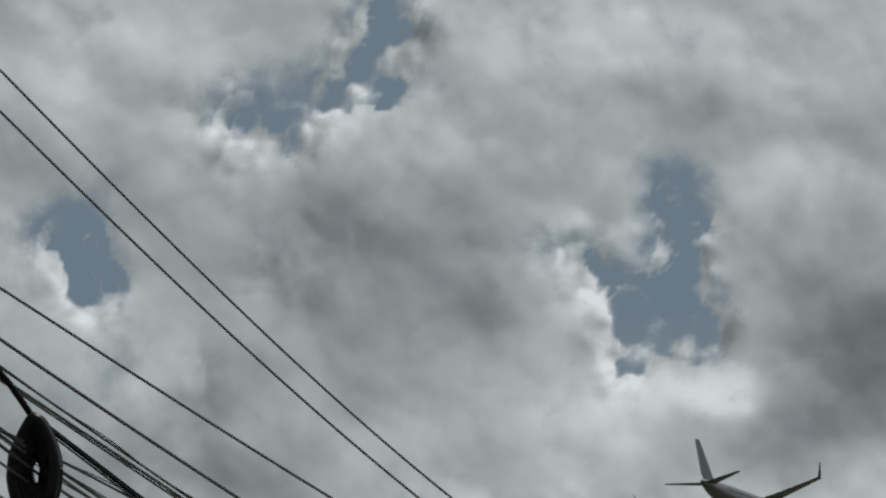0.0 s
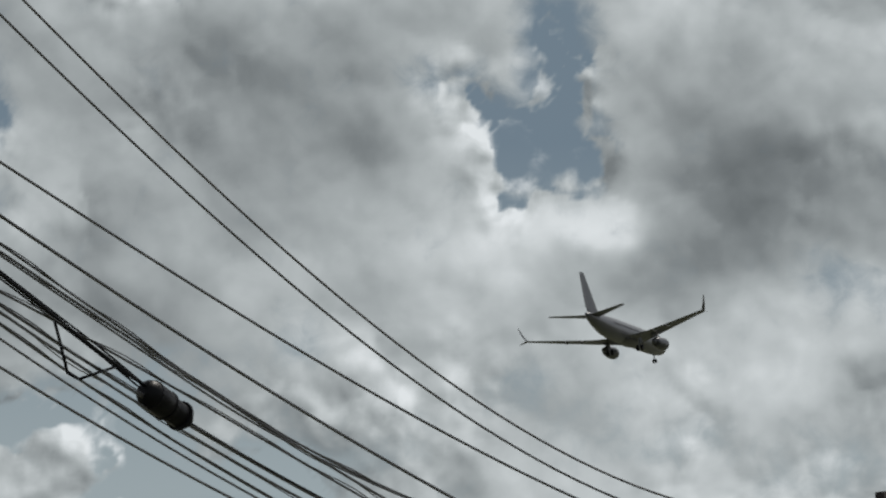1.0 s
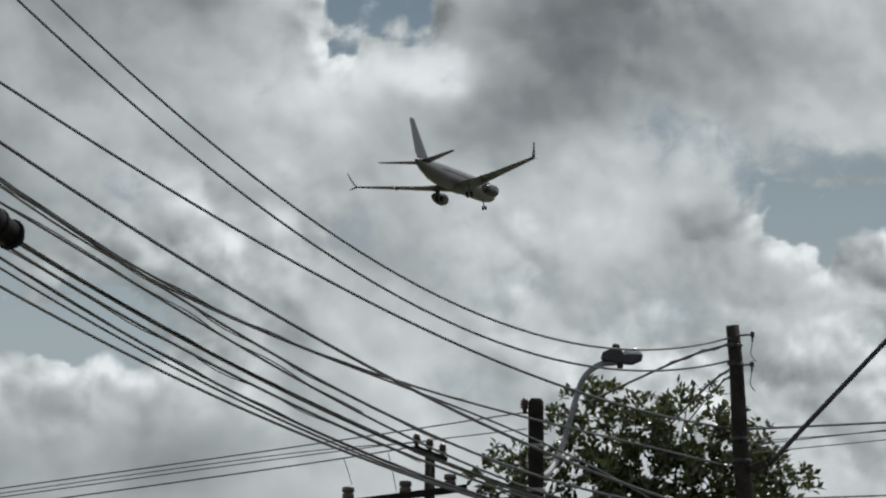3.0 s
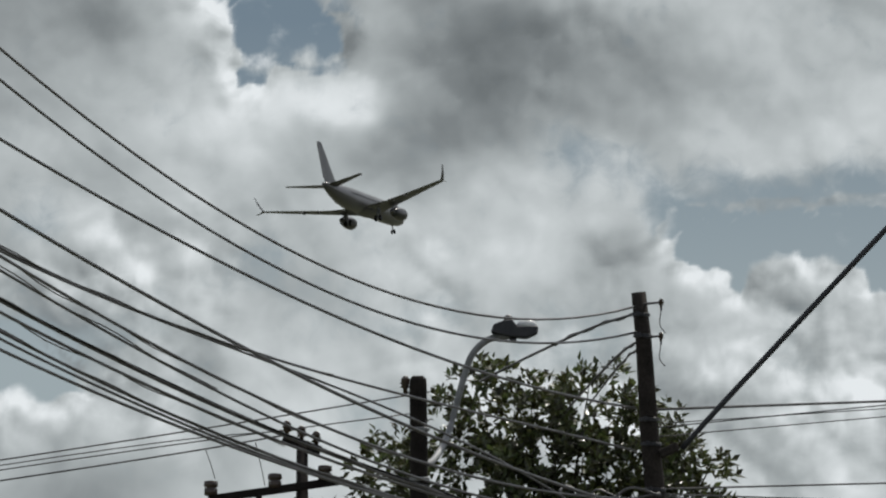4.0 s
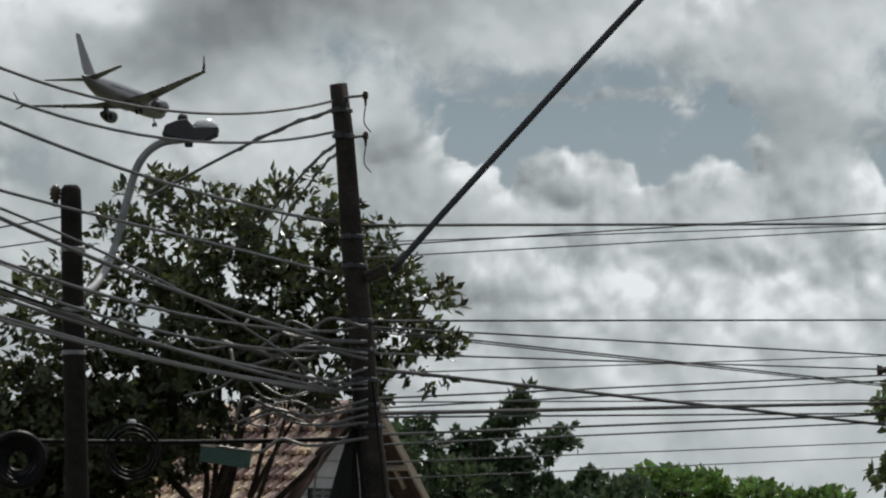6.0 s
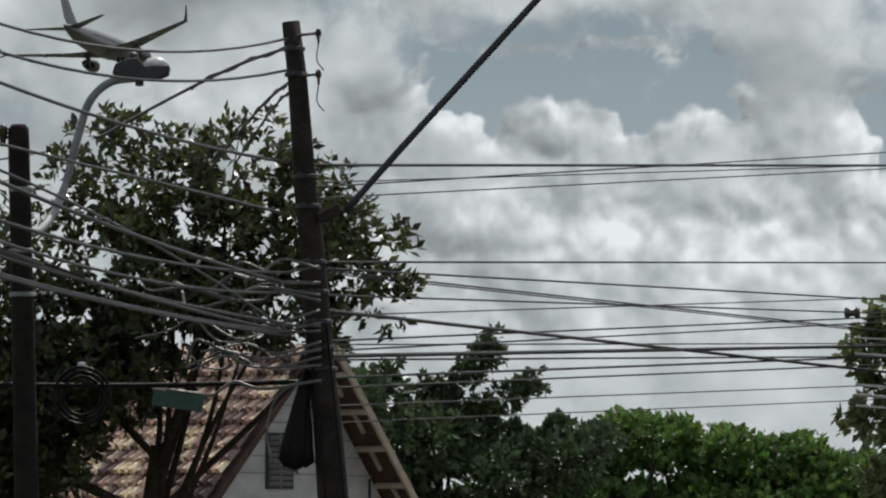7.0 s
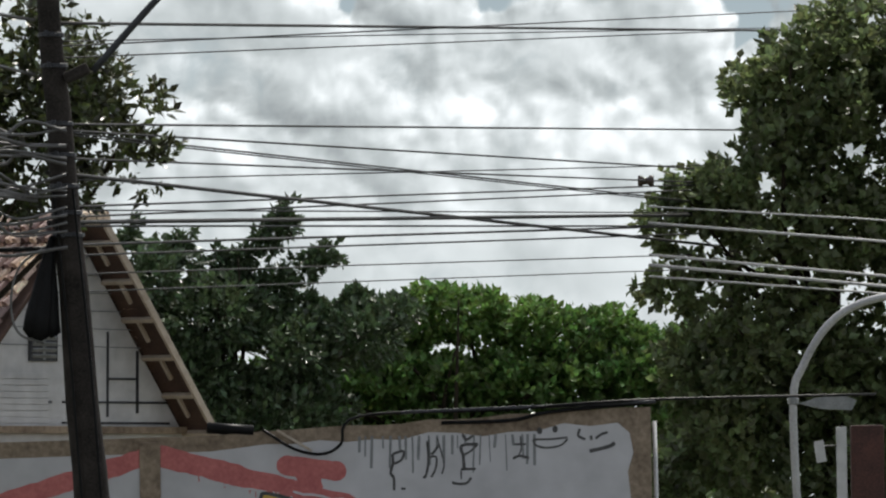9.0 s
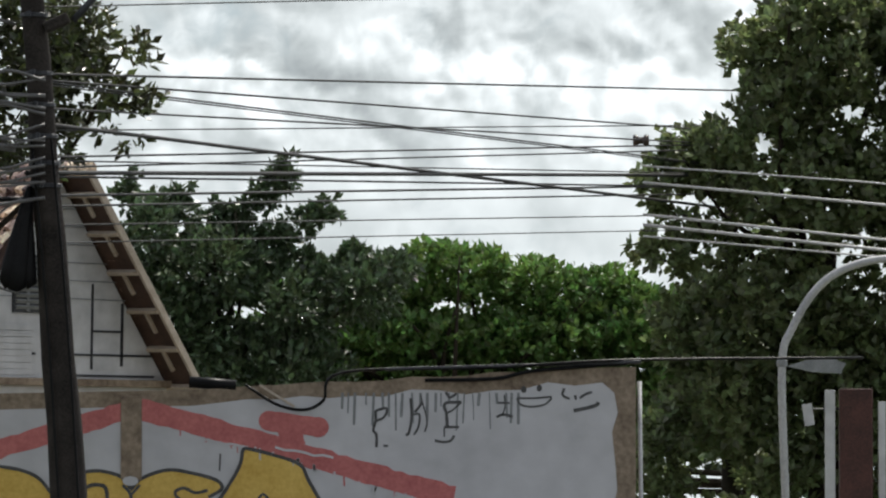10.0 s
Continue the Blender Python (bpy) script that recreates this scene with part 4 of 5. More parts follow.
def crown_mesh(rng, blobs, depth, clusters, leaves, size, wide, spread, up=0.5, shell=0.55, flat_z=1.0, holes=()):
    """Whorls of leaves at points spread in ellipsoids (x, z, rx, rz) round depth (y, ry)."""
    verts, faces = [], []
    area = np.array([max(b[2] * b[3], 0.009) for b in blobs])
    pick = rng.choice(len(blobs), clusters, p=area / area.sum())
    y0, ry = depth
    for q in pick:
        bx, bz, rx, rz = blobs[q]
        d = rng.normal(size=3)
        d /= np.linalg.norm(d)
        rad = shell + (1 - shell) * rng.random() if rng.random() < 0.8 else rng.random()
        rad *= 0.82 + 0.3 * rng.random()
        c = Vector((bx + d[0] * rx * rad, y0 + d[1] * ry * min(1, (rx + rz) / 2) * rad, bz + d[2] * rz * rad))
        if any(((c.x - hx) / hr) ** 2 + ((c.z - hz) / hq) ** 2 < 1 for hx, hz, hr, hq in holes):
            continue
        axis = Vector((d[0] * 0.8, d[1] * 0.8, d[2] * flat_z + up)).normalized()
        quat = axis.to_track_quat("Z", "Y").to_matrix()
        turn = rng.random() * 6.28
        for k in range(leaves):
            a = turn + 6.283 * k / leaves + rng.normal() * 0.3
            tilt = spread + rng.normal() * 0.3
            m = quat @ Matrix.Rotation(a, 3, "Z") @ Matrix.Rotation(tilt, 3, "X") @ Matrix.Rotation(rng.normal() * 0.5, 3, "Y")
            ln = size * (0.65 + 0.6 * rng.random())
            base = len(verts)
            o = c + m @ Vector((0, 0.1 * ln, 0)) + Vector(rng.normal(size=3) * size * 0.25)
            verts.extend((o + m @ Vector(p)) for p in leaf_shape(ln, wide * ln, 0.15))
            faces.extend([(base, base + 2, base + 1), (base, base + 3, base + 2), (base + 1, base + 2, base + 4), (base + 2, base + 3, base + 4)])
    return verts, faces


def build_tree(base, label, blobs, depth, clusters, leaves, size, wide, spread, material, trunk, limbs, seed, up=0.5, category="tree", shell=0.55, flat_z=1.0, holes=(), pinholes=0):
    rng = np.random.default_rng(seed)
    top = thing("tree", base, label, category)
    off = Vector(base)
    holes = list(holes)
    high = [b for b in blobs if b[1] > 5.9]
    for k in range(pinholes):  # small see-through openings between the sprays
        bx, bz, rx, rz = high[int(rng.integers(len(high)))]
        holes.append((bx + rng.uniform(-1, 1) * rx, bz + rng.uniform(-1, 1) * rz, rng.uniform(0.08, 0.2), rng.uniform(0.07, 0.16)))
    verts, faces = crown_mesh(rng, blobs, depth, clusters, leaves, size, wide, spread, up, shell, flat_z, holes)
    me = bpy.data.meshes.new("crown")
    me.from_pydata([v - off for v in verts], [], faces)
    me.materials.append(material)
    crown = new("crown", me)
    crown.parent = top
    h, r = trunk
    bm = add_tube(bmesh.new(), bend([(0, 0, -0.05), (0.12, 0, 0.35 * h), (-0.05, 0.05, 0.7 * h), (0.08, 0, h)], 4), [r * (1.25 - 0.75 * k / 12) for k in range(13)], 12)
    smooth(part("trunk", bm, BARK, top))
    for k in range(limbs):
        bx, bz, rx, rz = blobs[k % len(blobs)]
        end = Vector((bx + rng.normal() * rx * 0.4, depth[0] + rng.normal() * depth[1] * 0.4, bz + rng.random() * rz * 0.6)) - off
        start = Vector((0.05, 0, h * (0.55 + 0.42 * rng.random())))
        mid = start.lerp(end, 0.5) + Vector((rng.normal() * 0.35, rng.normal() * 0.3, -0.25 + 0.5 * rng.random()))
        pts = bend([start, mid, end], 5)
        bm = add_tube(bmesh.new(), pts, [r * 0.25 * (1 - 0.85 * i / (len(pts) - 1)) for i in range(len(pts))], 7)
        smooth(part("limb", bm, BARK, top))
    return top


ALMOND = [(-10.2, 5.2, 0.7, 0.5), (-9.6, 5.3, 1.0, 0.5), (-6.5, 7.7, 0.9, 0.8), (-6.0, 7.0, 0.9, 0.7), (-5.2, 6.4, 0.8, 0.6), (-7.3, 7.95, 1.0, 0.85), (-5.75, 7.95, 0.95, 0.85), (-4.3, 6.95, 0.75, 0.75), (-8.6, 6.95, 0.8, 0.75), (-6.4, 6.9, 1.5, 0.95), (-5.0, 7.3, 0.8, 0.9),
          (-9.8, 6.0, 1.0, 0.6), (-11.0, 5.65, 0.65, 0.45), (-8.1, 5.9, 1.6, 0.7), (-5.5, 6.2, 1.2, 0.6), (-3.95, 6.35, 0.5, 0.4), (-10.3, 5.1, 1.4, 0.6), (-8.4, 5.2, 1.4, 0.5), (-10.4, 4.4, 1.6, 0.6), (-8.9, 4.5, 0.8, 0.4),
          (-9.9, 5.6, 1.4, 0.7), (-8.2, 5.5, 1.5, 0.7), (-10.4, 4.7, 1.5, 0.7), (-6.6, 6.6, 1.6, 0.9), (-9.2, 5.5, 1.8, 0.6), (-7.6, 5.6, 1.4, 0.5), (-9.4, 4.2, 1.9, 0.5), (-10.8, 5.3, 1.2, 0.5), (-8.9, 4.9, 1.5, 0.6), (-7.5, 5.3, 1.1, 0.45), (-9.6, 4.9, 1.4, 0.6), (-8.6, 4.4, 0.9, 0.5), (-8.4, 4.3, 0.8, 0.5), (-7.8, 4.8, 0.5, 0.35), (-9.2, 4.6, 1.2, 0.6)]
build_tree((-6.9, 79.6, 0), "broad almond tree with glossy green leaves behind the cables", ALMOND, (79.5, 1.5), 5600, 9, 0.15, 0.27, 0.75, LEAF_A, (4.6, 0.2), 15, 11, holes=[(-5.74, 6.50, 0.14, 0.14), (-5.51, 6.02, 0.09, 0.11), (-5.08, 6.72, 0.14, 0.09), (-6.03, 7.79, 0.12, 0.11), (-6.96, 7.89, 0.11, 0.13), (-5.42, 8.00, 0.14, 0.09), (-5.72, 8.10, 0.09, 0.13), (-6.56, 7.88, 0.15, 0.13), (-6.43, 5.94, 0.12, 0.12), (-6.60, 6.00, 0.13, 0.14), (-5.16, 7.64, 0.11, 0.09), (-6.68, 8.28, 0.11, 0.12), (-7.00, 6.69, 0.11, 0.10), (-5.33, 7.17, 0.11, 0.11), (-5.54, 8.27, 0.15, 0.08), (-5.49, 6.22, 0.09, 0.13), (-6.26, 6.93, 0.09, 0.08), (-6.65, 5.96, 0.10, 0.13), (-5.12, 5.96, 0.11, 0.10), (-5.94, 6.41, 0.10, 0.12), (-7.76, 8.27, 0.16, 0.12), (-7.27, 7.92, 0.13, 0.13), (-7.96, 8.69, 0.13, 0.15), (-7.48, 8.76, 0.11, 0.13), (-7.97, 7.71, 0.16, 0.11), (-6.93, 7.56, 0.12, 0.11), (-7.56, 7.22, 0.15, 0.09), (-5.88, 7.90, 0.11, 0.11), (-8.05, 6.95, 0.13, 0.09), (-6.43, 8.33, 0.08, 0.09), (-5.54, 7.06, 0.09, 0.11), (-7.13, 8.40, 0.09, 0.09), (-4.43, 6.70, 0.12, 0.13), (-4.08, 6.98, 0.09, 0.11)], pinholes=55)
BROAD = [(7.1, 9.9, 1.4, 0.8), (6.2, 9.5, 0.8, 0.7), (8.4, 9.9, 1.4, 0.9), (5.35, 9.3, 0.55, 0.4), (7.1, 9.0, 1.8, 1.2), (5.85, 8.5, 0.9, 0.7), (5.3, 7.6, 1.0, 0.55), (4.7, 7.35, 0.9, 0.55), (4.1, 7.0, 0.65, 0.4), (4.6, 6.6, 0.9, 0.5),
         (6.3, 6.9, 1.8, 1.2), (4.2, 5.9, 0.75, 0.35), (5.7, 4.8, 1.8, 1.2), (4.9, 3.5, 1.0, 1.1), (7.2, 3.7, 1.9, 1.8), (9.2, 7.0, 2.3, 3.1), (9.0, 3.5, 2.2, 2.2), (4.3, 4.7, 0.6, 0.6), (5.6, 2.2, 0.9, 0.9), (4.0, 2.6, 0.5, 1.0)]
build_tree((6.6, 108.6, 0), "large dark broad-leaved tree at the end of the wall", BROAD, (108, 1.8), 8200, 8, 0.18, 0.36, 0.85, LEAF_D, (6.0, 0.35), 18, 12, holes=[(4.47, 6.74, 0.45, 0.21), (3.74, 5.50, 0.40, 0.23), (5.63, 7.57, 0.24, 0.24), (5.17, 8.63, 0.18, 0.27), (4.98, 8.26, 0.15, 0.18), (6.00, 9.32, 0.16, 0.16), (6.55, 9.37, 0.27, 0.13), (7.10, 8.17, 0.37, 0.16), (5.43, 4.49, 0.13, 0.13), (3.96, 3.90, 0.13, 0.11), (6.22, 6.15, 0.18, 0.13), (5.0, 2.2, 0.3, 0.35)], pinholes=30)
DARK = [(-5.0, 6.9, 1.3, 0.8), (-3.6, 6.2, 1.4, 0.9), (-4.8, 5.0, 1.9, 1.2), (-2.2, 5.6, 1.2, 0.8), (-0.9, 5.9, 0.9, 0.55), (-2.9, 4.2, 2.0, 1.0), (-6.6, 6.2, 1.5, 1.0),
        (-0.3, 6.3, 0.6, 0.3)]
rng_d = random.Random(9)
for x0, z0, x1, z1, k in ((-3.5, 6.9, -2.16, 8.3, 12), (-3.0, 6.7, -1.38, 7.53, 12), (-2.3, 6.4, -0.83, 6.63, 10), (-4.8, 7.2, -4.1, 7.85, 6), (-5.6, 7.2, -5.1, 8.0, 6), (-3.9, 7.0, -3.4, 7.6, 5)):
    for i in range(k + 1):
        f = i / k
        cx, cz = x0 + (x1 - x0) * f, z0 + (z1 - z0) * f + 0.06 * math.sin(2.2 * i)
        DARK.append((cx, cz, 0.2 - 0.12 * f, 0.13 - 0.06 * f))
        if i % 2:  # side sprays that droop
            for q in range(1, 4):
                DARK.append((cx + (0.1 + 0.03 * rng_d.random()) * q * (1 - 0.5 * f), cz - 0.05 * q - 0.04 * rng_d.random(), 0.1, 0.06))
build_tree((-4.0, 125, 0), "dark tree with feathery drooping branches beyond the wall", DARK, (125, 2.2), 6000, 7, 0.18, 0.26, 1.1, LEAF_B, (5.0, 0.3), 16, 13, up=0.2, holes=[(-3.01, 5.49, 0.64, 0.19), (-5.33, 7.25, 0.30, 0.28), (-2.42, 6.50, 0.11, 0.11), (-1.31, 6.61, 0.23, 0.15), (-4.18, 7.03, 0.15, 0.15)], pinholes=6)
rng_h = random.Random(6)
HEDGE = []
for layer in range(5):  # flat spreading layers, one under another
    for k in range(24 - 2 * layer):
        x = -3.6 + (0.52 + 0.05 * layer) * k + rng_h.uniform(-0.25, 0.25)
        crest = np.interp(x, (-4, -2, -0.5, 0.5, 2, 4.4, 5.1, 8), (6.3, 6.55, 7.1, 7.35, 7.2, 6.9, 6.65, 6.4))
        HEDGE.append((x, crest - 0.3 - 0.62 * layer + rng_h.uniform(-0.16, 0.12), rng_h.uniform(0.55, 0.95), rng_h.uniform(0.24, 0.36)))
HEDGE += [(-3.0 + 1.6 * k, 3.7, 1.5, 0.9) for k in range(7)] + [(-1.2 + 1.2 * k, 5.4, 1.1, 0.6) for k in range(7)]
build_tree((1.2, 141, 0), "bright green spreading tree canopy beyond the wall", HEDGE, (141, 2.6), 8600, 7, 0.19, 0.33, 1.0, LEAF_C, (4.5, 0.35), 16, 14, up=0.9, holes=[(-3.07, 6.0, 0.65, 0.22), (5.7, 6.6, 0.4, 0.2)])
FAR = [(-60 + 6.2 * k, 4.5 + 1.2 * math.sin(k * 1.9), 4.2, 3.0) for k in range(22)]
FAR = [b for b in FAR if not -26 < b[0] < -8]
build_tree((20, 190, 0), "distant dark green trees", FAR, (190, 4.0), 5200, 6, 0.42, 0.36, 1.0, LEAF_B, (3.0, 0.4), 4, 15, up=0.8)


# ---- house with tiled gable roof ----
def build_house():
    turn = radians(45)
    at = Vector((-5.23, 90.0, 0))
    m = Matrix.Translation(at) @ Matrix.Rotation(turn, 4, "Z")
    top = thing("house", at, "old whitewashed house with steep clay-tiled gable roof", "house")
    top.matrix_world = m @ Matrix.Rotation(radians(1.3), 4, "X")  # tilted so the far end of the ridge fits the camera's view
    ridge, deep = 6.25, 12.5
    wide, eaves, over = {-1: 1.98, 1: 2.05}, {-1: 4.05, 1: 3.5}, {-1: 0.12, 1: 0.6}
    gable = [(-wide[-1], -0.45), (wide[1], -0.45), (wide[1], eaves[1] - 0.1), (0, ridge - 0.1), (-wide[-1], eaves[-1] - 0.1)]
    part("gable_wall", add_slab(bmesh.new(), gable, 0, 0.25), WHITEWASH, top)
    for s in (-1, 1):
        part("side_wall", add_box(bmesh.new(), (s * (wide[s] - 0.14), deep / 2 + 0.13, (eaves[s] - 0.55) / 2), (0.24, deep - 0.3, eaves[s] + 0.35)), WHITEWASH, top)
    part("back_wall", add_slab(bmesh.new(), gable, deep, deep + 0.2), WHITEWASH, top)
    deck, dims = {}, {}
    for s in (-1, 1):
        run = wide[s] + 0.15
        ang = math.atan2(ridge - eaves[s], wide[s])
        slope = run / math.cos(ang)
        dims[s] = (slope, ang)
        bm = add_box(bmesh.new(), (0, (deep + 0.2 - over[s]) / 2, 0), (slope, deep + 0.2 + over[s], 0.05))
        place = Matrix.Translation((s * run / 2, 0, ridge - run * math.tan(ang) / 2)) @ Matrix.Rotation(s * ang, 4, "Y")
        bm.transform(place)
        deck[s] = part("roof", bm, SOFFIT, top, "brown boarded roof underside, darkened for shade in the tile gaps")
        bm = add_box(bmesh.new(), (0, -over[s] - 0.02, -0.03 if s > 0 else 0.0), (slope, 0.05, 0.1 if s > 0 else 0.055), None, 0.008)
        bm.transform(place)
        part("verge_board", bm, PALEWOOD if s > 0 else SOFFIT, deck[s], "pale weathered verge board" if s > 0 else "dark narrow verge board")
        for k in range(6 if s > 0 else 0):
            x = -slope / 2 + 0.35 + k * (slope - 0.5) / 5
            bm = add_box(bmesh.new(), (x, -0.3, -0.06), (0.06, 0.6, 0.07), None, 0.006)
            bm.transform(place)
            part("batten", bm, PALEWOOD, deck[s])
            bm = add_box(bmesh.new(), (x + 0.3 * (slope - 0.5) / 5, -0.28 - 0.05 * (k % 2), -0.055), (0.55 * (slope - 0.5) / 5, 0.05, 0.05), None, 0.006)
            bm.transform(place)
            part("batten", bm, PALEWOOD, deck[s])
    # window outline, plank joints and stains on the gable
    for x0, z0, x1, z1 in ((0.62, 4.1, 1.2, 4.13), (1.17, 3.65, 1.21, 4.5), (-0.2, 3.78, 1.75, 3.81), (-2.2, 3.78, -0.4, 3.81), (-2.2, 3.55, -0.5, 3.575), (-0.2, 3.5, 1.8, 3.53), (0.62, 3.6, 0.65, 4.75)):
        part("shutter_joint", add_box(bmesh.new(), ((x0 + x1) / 2, -0.008, (z0 + z1) / 2), (x1 - x0, 0.02, z1 - z0)), DARKSTEEL, top)
    win = part("window", add_box(bmesh.new(), (-0.57, -0.015, 4.73), (0.52, 0.03, 0.78), None, 0.006), DARKSTEEL, top, "small louvred window in the gable")
    part("frame", add_box(bmesh.new(), (-0.57, -0.035, 4.73), (0.05, 0.02, 0.74)), GALV, win)
    for k in range(9):
        part("slat", add_box(bmesh.new(), (-0.57, -0.04, 4.41 + 0.08 * k), (0.44, 0.03, 0.045), Matrix.Rotation(radians(35), 4, "X")), GALV, win)
    for k in range(6):  # lapped boards across the upper gable
        z = 4.55 + 0.24 * k
        part("board_joint", add_box(bmesh.new(), (0.0, -0.006, z), (2 * 0.86 * (6.1 - z), 0.012, 0.014), Matrix.Rotation(radians(0.5 - 0.2 * k), 4, "Y")), GALV, top)
    rng = random.Random(17)
    for k in range(9):  # lapped boards low on the gable
        z = 3.46 + 0.085 * k
        part("board", add_box(bmesh.new(), (-1.2, -0.012 - 0.002 * (k % 2), z), (1.45, 0.022, 0.078), Matrix.Rotation(radians(rng.uniform(-0.4, 0.4)), 4, "Y"), 0.004), WHITEWASH, top)
    part("ledge", add_box(bmesh.new(), (-0.35, -0.05, 3.42), (4.8, 0.12, 0.1), None, 0.01), OCHRE, top)
    return top, deck, ridge, deep, dims


HOUSE, DECK, RIDGE, DEEP, DIMS = build_house()


# ---- painted street wall ----
def build_wall():
    y = 86.0
    top = thing("wall_street", (0.13, y, 0), "grey-white plastered wall with faded red and yellow painting", "wall", kind="structure")
    inv = Matrix.Translation((0, -y, 0))

    def put(name, bm, material, label=""):
        bm.transform(inv)
        return part(name, bm, material, top, label)

    rng = random.Random(3)
    line = [(-16, 3.08), (-6, 3.19), (-3.4, 3.24)] + [(-3.4 + 0.35 * k, 3.25 + 0.018 * k + rng.uniform(-0.02, 0.02)) for k in range(1, 16)] + [(2.28, 3.53)]
    put("masonry", add_slab(bmesh.new(), [(2.28, -0.05), (-16, -0.05)] + line, y, y + 0.22), OCHRE, "bare ochre render along the top")
    edge = [(2.02 + rng.uniform(-0.05, 0.04), 0.2 + 0.25 * k) for k in range(12)]
    low = [(x, z - 0.2 + rng.uniform(-0.05, 0.04)) for x, z in line[2:-1]]
    put("plaster", add_slab(bmesh.new(), [(-16, 0.1), (2.0, 0.1)] + edge + [(2.0, 3.2)] + low[::-1] + [(-6, 2.98), (-16, 2.9)], y - 0.012, y), PLASTER, "grey-white plaster coat")
    put("coping", add_box(bmesh.new(), (0.7, y + 0.1, 3.55), (3.3, 0.3, 0.04), Matrix.Rotation(radians(-1.6), 4, "Y"), 0.01), DARKSTEEL, "thin dark sheet along the top")
    put("pilaster", add_box(bmesh.new(), (-4.19, y - 0.02, 2.62), (0.27, 0.032, 1.08), None, 0.008), OCHRE, "bare ochre pilaster")

    def stroke(pts, w, material, name="painted_stroke", d=0.016):
        pts = [Vector((x, 0, z)) for x, z in pts]
        bm = bmesh.new()
        up, dn = [], []
        for i, p in enumerate(pts):
            way = (pts[min(i + 1, len(pts) - 1)] - pts[max(i - 1, 0)]).normalized()
            n = Vector((-way.z, 0, way.x))
            ww = w * (1 + 0.05 * math.sin(i * 0.9) + 0.04 * math.sin(i * 2.7))
            up.append(bm.verts.new(p + n * ww / 2 + Vector((0, y - d, 0))))
            dn.append(bm.verts.new(p - n * ww / 2 + Vector((0, y - d, 0))))
        for i in range(len(pts) - 1):
            bm.faces.new((dn[i], dn[i + 1], up[i + 1], up[i]))
        made = bmesh.ops.extrude_face_region(bm, geom=bm.faces[:])
        for v in made["geom"]:
            if isinstance(v, bmesh.types.BMVert):
                v.co.y += 0.003
        bmesh.ops.recalc_face_normals(bm, faces=bm.faces)
        return put(name, bm, material)

    def seg(a, b, k=12, wob=0.02):
        return [(a[0] + (b[0] - a[0]) * i / k, a[1] + (b[1] - a[1]) * i / k + rng.uniform(-wob, wob)) for i in range(k + 1)]

    stroke(seg((-4.1, 3.0), (-0.05, 1.86), 40, 0.012), 0.27, REDPAINT, "painted_band")
    stroke(seg((-6.8, 2.2), (-4.25, 2.97), 28, 0.012), 0.24, REDPAINT, "painted_band")
    stroke(seg((-2.42, 2.84), (-1.8, 2.76), 6, 0.01), 0.25, REDPAINT, "painted_band", 0.018)
    stroke(seg((-2.2, 2.85), (-2.1, 2.5), 5, 0.01), 0.3, REDPAINT, "painted_band", 0.0175)

    def patch(pts, material, name, d):
        bm = add_slab(bmesh.new(), pts, y - d, y - d + 0.003)
        return put(name, bm, material)

    def round_patch(cx, cz, rx, rz, material, name, d, a0=0, a1=360):
        return patch([(cx + rx * math.cos(radians(a)), cz + rz * math.sin(radians(a))) for a in range(a0, a1, 12)], material, name, d)

    def curve(pts, steps=6):
        return [(p.x, p.z) for p in bend([(x, 0, z) for x, z in pts], steps)]

    tops = [curve([(-6.6, 2.2), (-6.2, 2.29), (-5.9, 2.26), (-5.61, 2.21), (-5.38, 2.11), (-5.2, 1.9)]),
            curve([(-5.1, 1.9), (-5.0, 2.12), (-4.85, 2.17), (-4.6, 2.2), (-4.31, 2.12), (-4.2, 1.98)]),
            curve([(-4.2, 1.95), (-4.06, 2.1), (-3.73, 2.21), (-3.41, 2.17), (-3.1, 2.08), (-3.03, 1.97), (-3.2, 1.86)]),
            curve([(-3.15, 1.7), (-2.9, 2.08), (-2.79, 2.3), (-2.76, 2.46), (-2.68, 2.48), (-2.36, 2.4), (-2.03, 2.28), (-1.92, 2.08), (-1.65, 1.6)], 5)]
    for pts in tops:
        patch([(pts[0][0], 1.2)] + pts + [(pts[-1][0], 1.2)], YELLOW, "painted_letter_shape", 0.02)
        stroke(pts, 0.045, BLACKPAINT, "painted_outline", 0.026)
    for pts, w in (([(-3.21, 1.95), (-3.37, 1.92), (-3.52, 1.98), (-3.63, 1.92), (-3.55, 1.82), (-3.4, 1.78)], 0.04), ([(-4.84, 1.9), (-4.74, 2.0), (-4.6, 2.02), (-4.51, 1.96), (-4.49, 1.7)], 0.05),
                   ([(-4.3, 2.02), (-4.2, 1.9), (-4.18, 1.7)], 0.04), ([(-4.08, 2.02), (-4.18, 1.9)], 0.035), ([(-2.62, 1.75), (-2.5, 1.9), (-2.38, 1.75)], 0.035)):
        stroke(curve(pts), w, BLACKPAINT, "painted_outline", 0.0275)
    round_patch(-4.2, 2.07, 0.1, 0.06, PLASTER, "bare_patch", 0.0385)
    for cx, cz in ((-2.42, 2.84), (-1.8, 2.76)):
        round_patch(cx, cz, 0.14, 0.13, REDPAINT, "painted_band", 0.0195)
    # worn spots and drips along the red bands
    for k in range(26):
        x = -2.6 + 2.4 * rng.random()
        z = 3.0 - 0.2815 * (x + 4.1) - rng.uniform(0.06, 0.16)
        stroke(seg((x, z), (x + rng.uniform(-0.02, 0.02), z - rng.uniform(0.05, 0.16)), 3, 0.004), rng.uniform(0.015, 0.04), PLASTER, "bare_patch", 0.0215)
